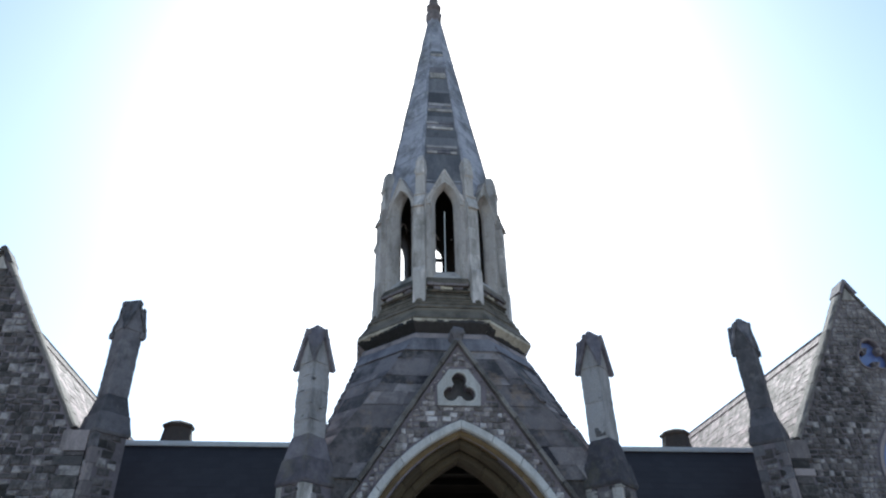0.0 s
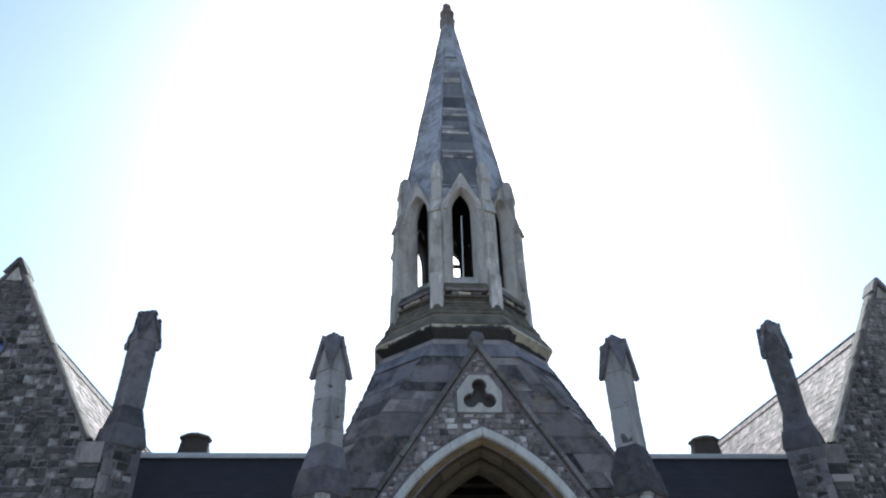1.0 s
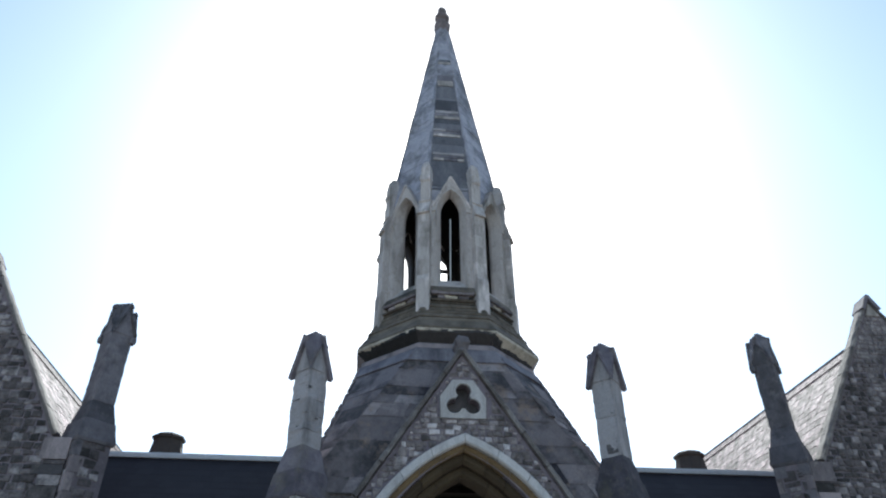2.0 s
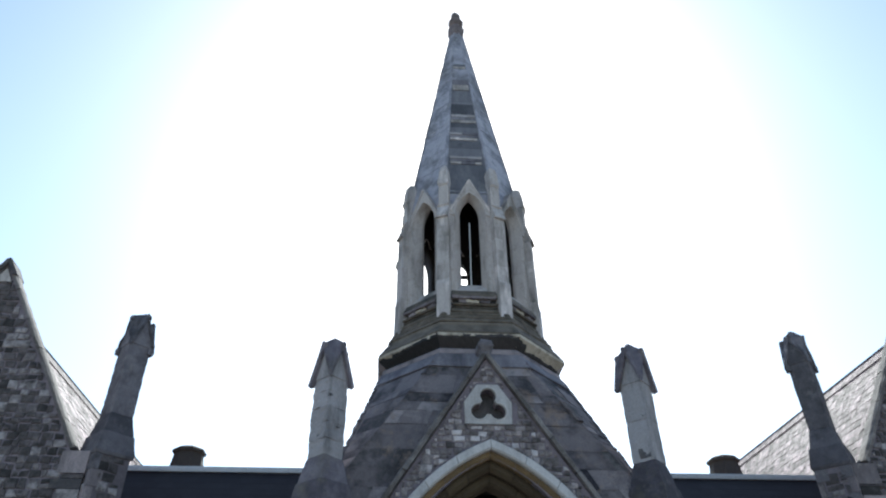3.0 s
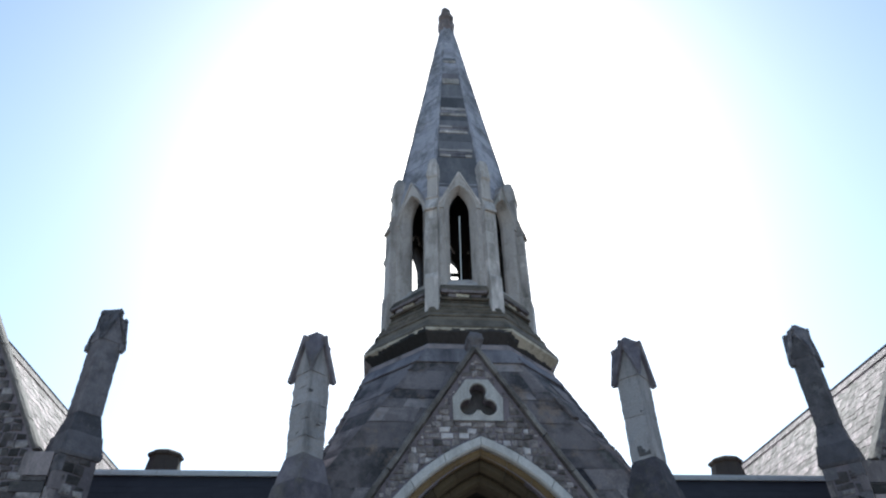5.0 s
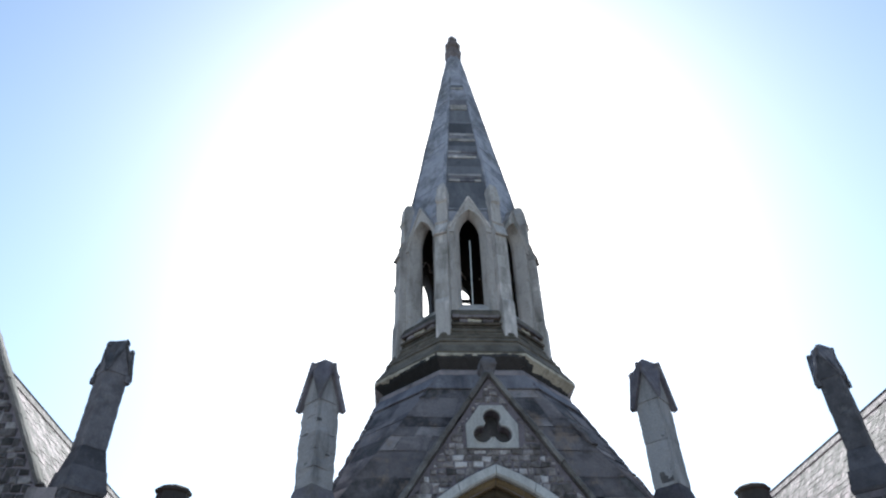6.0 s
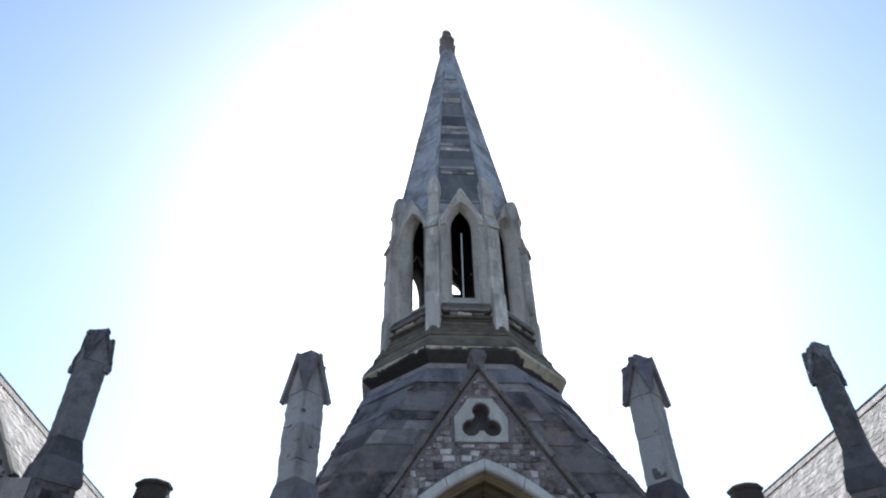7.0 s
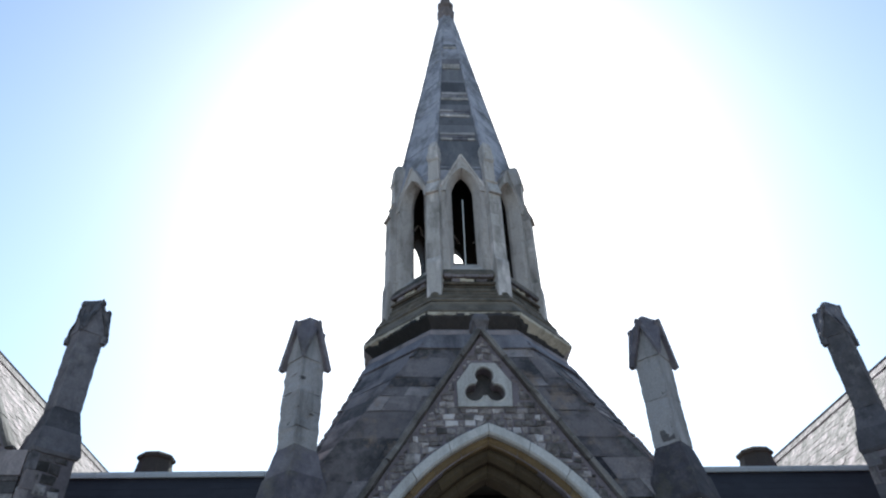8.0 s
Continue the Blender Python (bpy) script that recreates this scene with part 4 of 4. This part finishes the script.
def chapel(s):
    root = thing("side_chapel", "ragstone side chapel with steep coped gable and slate roof", "chapel", "side chapels", (s * CX, FY, 0))
    M = Matrix.Translation((s * CX, FY, 0))
    tw = trefoil(TWX * s, TWZ, 0.215, 0.175)
    main = [(0.6, 2.2), *arch(0.6, 5.3, 6.3, 8), (-0.6, 2.2)]
    bm = bmesh.new()
    extrude_poly(bm, [[(-CHW, 0), (CHW, 0), (CHW, KZ), (0, CAP_Z), (-CHW, KZ)], tw, main], 0, 0.2, M)
    wall = part("gable_wall", bm, MORTAR, root, "dark ragstone rubble gable wall")
    # side and back walls
    for e in (-1, 1):
        bm = bmesh.new()
        box(bm, min(e * CHW, e * (CHW - 0.4)), max(e * CHW, e * (CHW - 0.4)), 0.4, BACK - FY, 0, 5.25, M)
        part("side_wall", bm, RAG_DARK, root)
    bm = bmesh.new()
    extrude_poly(bm, [[(-CHW, 0), (CHW, 0), (CHW, 5.2), (0, 9.2), (-CHW, 5.2)]], BACK - FY, BACK - FY + 0.4, M)
    part("back_wall", bm, RAG_DARK, root)
    # windows
    for name, lp, outer in (("trefoil_window", tw, trefoil(TWX * s, TWZ, 0.27, 0.175)), ("lancet_window", main, [(0.72, 2.2), *arch(0.72, 5.3, 6.45, 8), (-0.72, 2.2)])):
        bm = bmesh.new()
        loft(bm, [[(p[0], 0.14, p[1]), (p[0] * 0.7 + q[0] * 0.3, -0.035, p[1] * 0.7 + q[1] * 0.3), (q[0], -0.045, q[1]), (q[0], 0.04, q[1])] for p, q in zip(lp, outer)], close=True)
        bmesh.ops.transform(bm, matrix=M, verts=bm.verts)
        win = part(name, bm, GRIME, root, "stone-framed window")
        bm = bmesh.new()
        extrude_poly(bm, [lp], 0.12, 0.135, M)
        part("pane", bm, PANE, win, "leaded glass with the sky's reflection painted in as blue")
    # coping
    L = math.hypot(CHW, CAP_Z - KZ)
    dx, dz = CHW / L, (CAP_Z - KZ) / L
    for e in (-1, 1):
        cuts = [0.0, 0.7, 1.5, 2.25, 3.1, 3.9, L]
        for a, b in zip(cuts, cuts[1:]):
            bm = bmesh.new()
            rings = []
            for d in (a + 0.005, b - 0.005):
                x, z = e * dx * d, CAP_Z - dz * d
                prof = [(-0.045, 0.0), (-0.045, 0.055), (0.03, 0.08), (0.24, 0.08), (0.30, 0.05), (0.30, -0.03), (0.1, -0.03)]
                rings.append([(x + e * dz * h, y, z + dx * h) for y, h in prof])
            loft(bm, rings)
            weather(bm, 0.014, 5, 3, a + e)
            bmesh.ops.transform(bm, matrix=M, verts=bm.verts)
            part("coping_stone", bm, COPING, root, "weathered gable coping stone")
        # kneeler
        bm = bmesh.new()
        ext = 0.36 if e == -s else 0.03      # the corner towards the tower runs up to the buttress
        xk = sorted((e * (CHW - 0.12), e * (CHW + max(ext, 0.08))))
        box(bm, xk[0], xk[1], -0.03, 0.38, KZ - 0.42, KZ - 0.02)
        soften(bm, 0.03)
        bmesh.ops.transform(bm, matrix=M, verts=bm.verts)
        part("kneeler_stone", bm, GRIME, root)
    # quoins up the corners of the gable wall
    rq = random.Random(70 + s)
    for e in (-1, 1):
        z, flip = 3.0, 0
        while z < KZ - 0.45:
            h = rq.uniform(0.13, 0.27)
            w = (0.02 if flip else 0.14) * rq.uniform(0.7, 1.3)
            xs = sorted((e * (CHW - w), e * (CHW + (0.36 if e == -s else 0.03))))
            bm = bmesh.new()
            box(bm, xs[0], xs[1], -0.045, 0.3, z + 0.006, min(z + h, KZ - 0.44) - 0.006)
            soften(bm, 0.012)
            bmesh.ops.transform(bm, matrix=M, verts=bm.verts)
            part("quoin", bm, (GRIME, RAG_DARK, RAG_DARK, RAG_DARK, GRIME_DARK)[rq.randrange(5)], wall)
            z += h
            flip = 1 - flip
    bm = bmesh.new()
    extrude_poly(bm, [[(-0.175, CAP_Z - 0.40), (0.175, CAP_Z - 0.40), (0, CAP_Z - 0.06)]], -0.04, 0.19, M)
    part("apex_stone", bm, WEATHERED, root, "pale triangular stone in the gable top")
    bm = bmesh.new()
    extrude_poly(bm, [[(-0.24, CAP_Z - 0.22), (-0.05, CAP_Z + 0.12), (0, CAP_Z + 0.15), (0.05, CAP_Z + 0.12), (0.24, CAP_Z - 0.22), (0.17, CAP_Z - 0.25), (0, CAP_Z + 0.03), (-0.17, CAP_Z - 0.25)]], -0.09, 0.34, M)
    soften(bm, 0.015)
    part("saddle_stone", bm, SOOT, root, "dark saddle stone over the gable top")
    # roof
    ez = RIDGE_Z - CSL * (CHW + 0.15)
    bm = bmesh.new()
    ox = CHW + 0.15
    extrude_poly(bm, [[(ox, ez), (0, RIDGE_Z), (-ox, ez), (-ox + 0.05, ez - 0.12), (0, RIDGE_Z - 0.2), (ox - 0.05, ez - 0.12)]], 0.19, BACK - FY + 0.3, M)
    roof = part("roof", bm, SLATE, root, "weathered grey slate roof glinting in the sun")
    bm = bmesh.new()
    y = 0.45
    while y < BACK - FY:
        e = min(y + 0.45, BACK - FY + 0.3)
        loft(bm, [[(-0.16, yy, RIDGE_Z - 0.20), (-0.03, yy, RIDGE_Z + 0.04), (0.03, yy, RIDGE_Z + 0.04), (0.16, yy, RIDGE_Z - 0.20)] for yy in (y, e - 0.01)])
        y = e
    bmesh.ops.transform(bm, matrix=M, verts=bm.verts)
    part("ridge_tiles", bm, SLATE, roof, "grey ridge capping")
    # added roll, dark to draw the capping's shadow side along the ridge
    bm = bmesh.new()
    loft(bm, [[(0.05 * math.cos(g), yy, RIDGE_Z + 0.045 + 0.04 * math.sin(g)) for g in [k * math.pi / 4 for k in range(8)]] for yy in (0.2, 4.0, 8.0, BACK - FY + 0.3)])
    bmesh.ops.transform(bm, matrix=M, verts=bm.verts)
    part("ridge_roll", bm, LEAD, roof, "added dark roll painted as the shadow side of the ridge capping")
    return root, wall, roof, M


chapels = [chapel(-1), chapel(1)]


# ---- link ranges between tower and chapels ----
LR_Z, LR_S = 6.50, 1.15
for s in (-1, 1):
    link = thing("link_range", "low link range with blue-black slate roof", "building", "link ranges", (s * 4.9, CY, 0))
    x0, x1 = sorted((s * 2.9, s * 8.9))
    ey = 2.5
    bm = bmesh.new()
    v = [(x, CY + y, LR_Z - LR_S * abs(y)) for x in (x0, x1) for y in (-ey, 0, ey)]
    w = [bm.verts.new(p) for p in v]
    lo = [bm.verts.new((p[0], p[1], p[2] - 0.15)) for p in v]
    for a, b, c, d in ((0, 1, 4, 3), (1, 2, 5, 4)):
        bm.faces.new((w[a], w[b], w[c], w[d]))
        bm.faces.new((lo[d], lo[c], lo[b], lo[a]))
    for a, b in ((0, 1), (1, 2), (2, 5), (5, 4), (4, 3), (3, 0)):
        bm.faces.new((w[a], w[b], lo[b], lo[a]))
    roof = part("roof", bm, DARK_SLATE, link, "plain blue-black slate roof slope")
    # slate field, thin lapped pieces
    V, F = [], []
    L = math.hypot(1, LR_S)
    row, d = 0, 0.05
    r2 = random.Random(17 + s)
    while d < ey * L:
        x = x0 + (0.15 if row % 2 else 0)
        while x < x1 - 0.02:
            xe = min(x + 0.295, x1)
            k = len(V)
            t = r2.uniform(0.007, 0.009)
            for dd, tt in ((d, 0.006), (d + 0.22, t)):
                y, z = CY - dd / L, LR_Z - LR_S * dd / L
                V += [(x, y - tt * LR_S / L, z + tt / L), (xe - 0.004, y - tt * LR_S / L, z + tt / L)]
            y, z = CY - (d + 0.22) / L, LR_Z - LR_S * (d + 0.22) / L
            V += [(x, y, z), (xe - 0.004, y, z)]
            F += [(k, k + 1, k + 3, k + 2), (k + 2, k + 3, k + 5, k + 4)]
            x = xe
        d += 0.22
        row += 1
    tagged(raw_part("slate_field", V, F, DARK_SLATE, link), kind="stuff")
    bm = bmesh.new()
    x = x0
    while x < x1 - 0.02:
        e = min(x + 0.45, x1)
        loft(bm, [[(xx, CY - 0.13, LR_Z - 0.07), (xx, CY - 0.10, LR_Z + 0.005), (xx, CY - 0.03, LR_Z + 0.075), (xx, CY + 0.03, LR_Z + 0.075), (xx, CY + 0.13, LR_Z - 0.07)] for xx in (x, e - 0.008)])
        x = e
    part("ridge_tiles", bm, RIDGE, link, "pale ridge tiles catching the sun")
    bm = bmesh.new()
    box(bm, x0, x1, CY - 2.2, CY - 1.8, 0, 3.75)
    part("front_wall", bm, RAG_DARK, link)
    bm = bmesh.new()
    box(bm, x0, x1, CY + 1.8, CY + 2.2, 0, 3.75)
    part("back_wall", bm, RAG_DARK, link)

# ---- chimneys behind the link roofs ----
for px_, py_, up in ((-6.45, 4.2, 0.13), (6.32, 4.0, 0.05)):
    ch = thing("chimney", "short sooty brick chimney with low domed cap", "chimney", "chimneys", (px_, py_, 0))
    bm = bmesh.new()
    loft(bm, [octo(a, z + up, px_, py_) for a, z in ((0.40, 3.0), (0.39, 6.5), (0.31, 7.05))])
    part("flue", bm, BRICK, ch)
    bm = bmesh.new()
    loft(bm, [octo(a, z + up, px_, py_) for a, z in ((0.31, 7.045), (0.355, 7.07), (0.365, 7.12), (0.34, 7.15), (0.2, 7.22), (0.06, 7.25))])
    soften(bm, 0.015)
    part("cap", bm, BRICK, ch, "low domed cap of the chimney")

# ---- masonry and slate pieces ----
for i in (0, 7, 6, 5, 4, 3):
    slabs_on(i, tower_roof, rng)

for k in (4, 5, 6, 7):      # worn stones along the hips
    z = ZB + 0.1
    while z < ZT - 0.2:
        h = rng.uniform(0.28, 0.5)
        if k in (4, 7) or rng.random() < 0.4:
            p, q = ring_square_oct(z)[k], ring_square_oct(min(z + h - 0.02, ZT))[k]
            w = rng.uniform(0.045, 0.075)
            bm = bmesh.new()
            loft(bm, [[(e.x + w * math.cos(g), e.y + w * math.sin(g), e.z) for g in [n * math.pi / 3 for n in range(6)]] for e in (p, p.lerp(q, 0.5), q)])
            weather(bm, 0.028, 6, 1, z + k)
            part("hip_stone", bm, SLAB, tower_roof)
        z += h

# courses of the spire: top of each and its stone on the front (dark, middle or pale band)
COURSES = ((13.85, "d"), (14.53, "d"), (14.88, "p"), (15.25, "d"), (15.60, "d"), (15.97, "p"), (16.22, "m"), (16.44, "d"), (16.86, "p"),
           (17.40, "m"), (17.52, "d"), (18.15, "d"), (18.75, "p"), (19.40, "m"), (19.68, "p"), (20.3, "m"), (20.9, "m"), (S1 - 0.05, "m"))
z = 13.31
for z1, kind in COURSES:
    lo, hi = octo(spire_a(z), z + 0.003), octo(spire_a(z1), z1 - 0.003)
    for i in range(8):
        t = rng.uniform(0.0, 0.012)
        nx, ny = math.cos((i + 1) * math.pi / 4), math.sin((i + 1) * math.pi / 4)
        o = Vector((nx * t, ny * t, 0))
        q = [Vector(lo[i]) + o, Vector(lo[(i + 1) % 8]) + o, Vector(hi[(i + 1) % 8]) + o, Vector(hi[i]) + o]
        b = [p - Vector((nx, ny, 0)) * 0.05 for p in q]
        # front keeps its dark stone; other faces get the haze painted into their colour
        mat = SPIRE_HAZED if i != 5 or (kind == "m" and z > 16.9) else SPIRE_DARK
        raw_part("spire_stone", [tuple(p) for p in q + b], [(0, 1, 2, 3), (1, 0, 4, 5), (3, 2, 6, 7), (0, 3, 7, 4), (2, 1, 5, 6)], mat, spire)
    if kind == "p":      # worn pale band stones standing proud of the front face
        half = spire_a(z) * math.tan(math.pi / 8)
        steps = (z, z + (z1 - z) * 0.34, z + (z1 - z) * 0.66, z1) if z < 17 else (z, (z + z1) / 2, z1)
        for row, (za, zb) in enumerate(zip(steps, steps[1:])):
            x, end = -half * rng.uniform(0.78, 0.9), half * rng.uniform(0.66, 0.88)
            while x < end - 0.03:
                e = min(end, x + rng.uniform(0.2, 0.6))
                bm = bmesh.new()
                t = rng.uniform(0.008, 0.02) + (0.008 if row != 1 else 0.0)
                sides = [(q, za + rng.uniform(0.004, 0.02), zb - rng.uniform(0.004, 0.02)) for q in (x, e - 0.004)]
                loft(bm, [[(0.03 + q, CY - spire_a(z0) + 0.03, z0), (0.03 + q, CY - spire_a(z0) - t, z0), (0.03 + q, CY - spire_a(z2) - t, z2), (0.03 + q, CY - spire_a(z2) + 0.03, z2)] for q, z0, z2 in sides])
                weather(bm, 0.01, 6, 3, z + x)
                part("band_stone", bm, (WEATHERED, APRON, FREESTONE)[row] if rng.random() < 0.8 else APRON, spire)
                x = e
    z = z1
# arris ribs
for i in range(8):
    bm = bmesh.new()
    rings = []
    for zz in (S0 + 0.3, 15.5, 18.0, 20.0, S1):
        p = Vector(octo(spire_a(zz) - 0.008, zz)[i])
        w = 0.052 - 0.02 * (zz - S0) / (S1 - S0)
        rings.append([(p.x + w * math.cos(g), p.y + w * math.sin(g), p.z) for g in [k * math.pi / 3 for k in range(6)]])
    loft(bm, rings)
    weather(bm, 0.012, 3, 5, i)
    part("arris_rib", bm, SPIRE_HAZED, spire, "slim stone rib on the spire edge")


def in_gable(x, z):
    if z > GA - 0.06 - GS * abs(x) or abs(x) > HALF - 0.5 or z < 3.2:
        return False
    h, w = 6.12 - ARCH_S, 2.30
    c = (h * h - w * w) / (2 * w)
    if z < 6.13 and math.hypot(abs(x) + c, z - ARCH_S) < w + c:
        return False
    return not (abs(x) < 0.48 and 6.41 < z < 6.83 or abs(x) < 0.48 - max(0, z - 6.83) * 0.72 and 6.41 < z < 7.19)


lay_stones(rubble(-2.6, 2.6, 3.2, 7.7, in_gable, rng, row=(0.09, 0.19), run=(0.09, 0.23), gap=0.009), front_wall, RAG, Matrix.Identity(4), rng, depth=0.02)

for s, (root, wall, roof, M) in zip((-1, 1), chapels):
    def in_chapel(x, z):
        if z > CAP_Z - 0.05 - CSL * abs(x) or abs(x) > CHW - 0.02:
            return False
        if abs(x) < 0.74 and z < 5.35 or (z < 6.5 and math.hypot(abs(x) + 0.56, z - 5.3) < 1.31):
            return False
        return min(math.hypot(x - TWX * s - 0.175 * math.cos(radians(a)), z - TWZ - 0.175 * math.sin(radians(a))) for a in (90, 210, 330)) > 0.275
    r3 = random.Random(40 + s)
    lay_stones(rubble(-CHW, CHW, 4.2, CAP_Z, in_chapel, r3, row=(0.10, 0.20) if s < 0 else (0.075, 0.15), run=(0.11, 0.25) if s < 0 else (0.09, 0.21), gap=0.009), wall, RAG_DARK, M, r3, depth=0.02, near=lambda x, z: abs(x + s * 2.2) + 0.5 * abs(z - 7))
    # slates of the slope that faces the tower
    V, F, made = [], [], 0
    L = math.hypot(CHW, CSL * CHW)
    ux, uz = CHW / L, CSL * CHW / L
    y = 0.22
    row, d = 0, 0.12
    while d < L + 0.1:
        y = 0.22 - (0.14 if row % 2 else 0)
        while y < BACK - FY:
            e = y + r3.uniform(0.22, 0.34)
            t, k0, tw_ = r3.uniform(0.006, 0.013), r3.uniform(-0.03, 0.03), r3.uniform(-0.005, 0.005)
            pts = []
            for dd, tt in ((d, 0.004), (d + 0.235 + k0, t)):
                x, z = -s * ux * dd, RIDGE_Z - uz * dd
                for yy, lift in ((max(y, 0.22), tw_), (e - 0.008, -tw_)):
                    h = tt + (lift if tt > 0.005 else lift * 0.3 + 0.002)
                    pts.append((x - s * uz * h + s * CX, yy + FY, z + ux * h))
            dd = d + 0.235 + k0
            x, z = -s * ux * dd, RIDGE_Z - uz * dd
            pts += [(x + s * CX, max(y, 0.22) + FY, z), (x + s * CX, e - 0.008 + FY, z)]
            fs = [(0, 1, 3, 2), (2, 3, 5, 4)]
            if y < 4.0 and made < 290:
                raw_part("slate", pts, fs, SLATE, roof)
                made += 1
            else:
                k = len(V)
                V += pts
                F += [tuple(a + k for a in f) for f in fs]
            y = e
        d += 0.22
        row += 1
    tagged(raw_part("slate_field", V, F, SLATE_ALL, roof), kind="stuff")
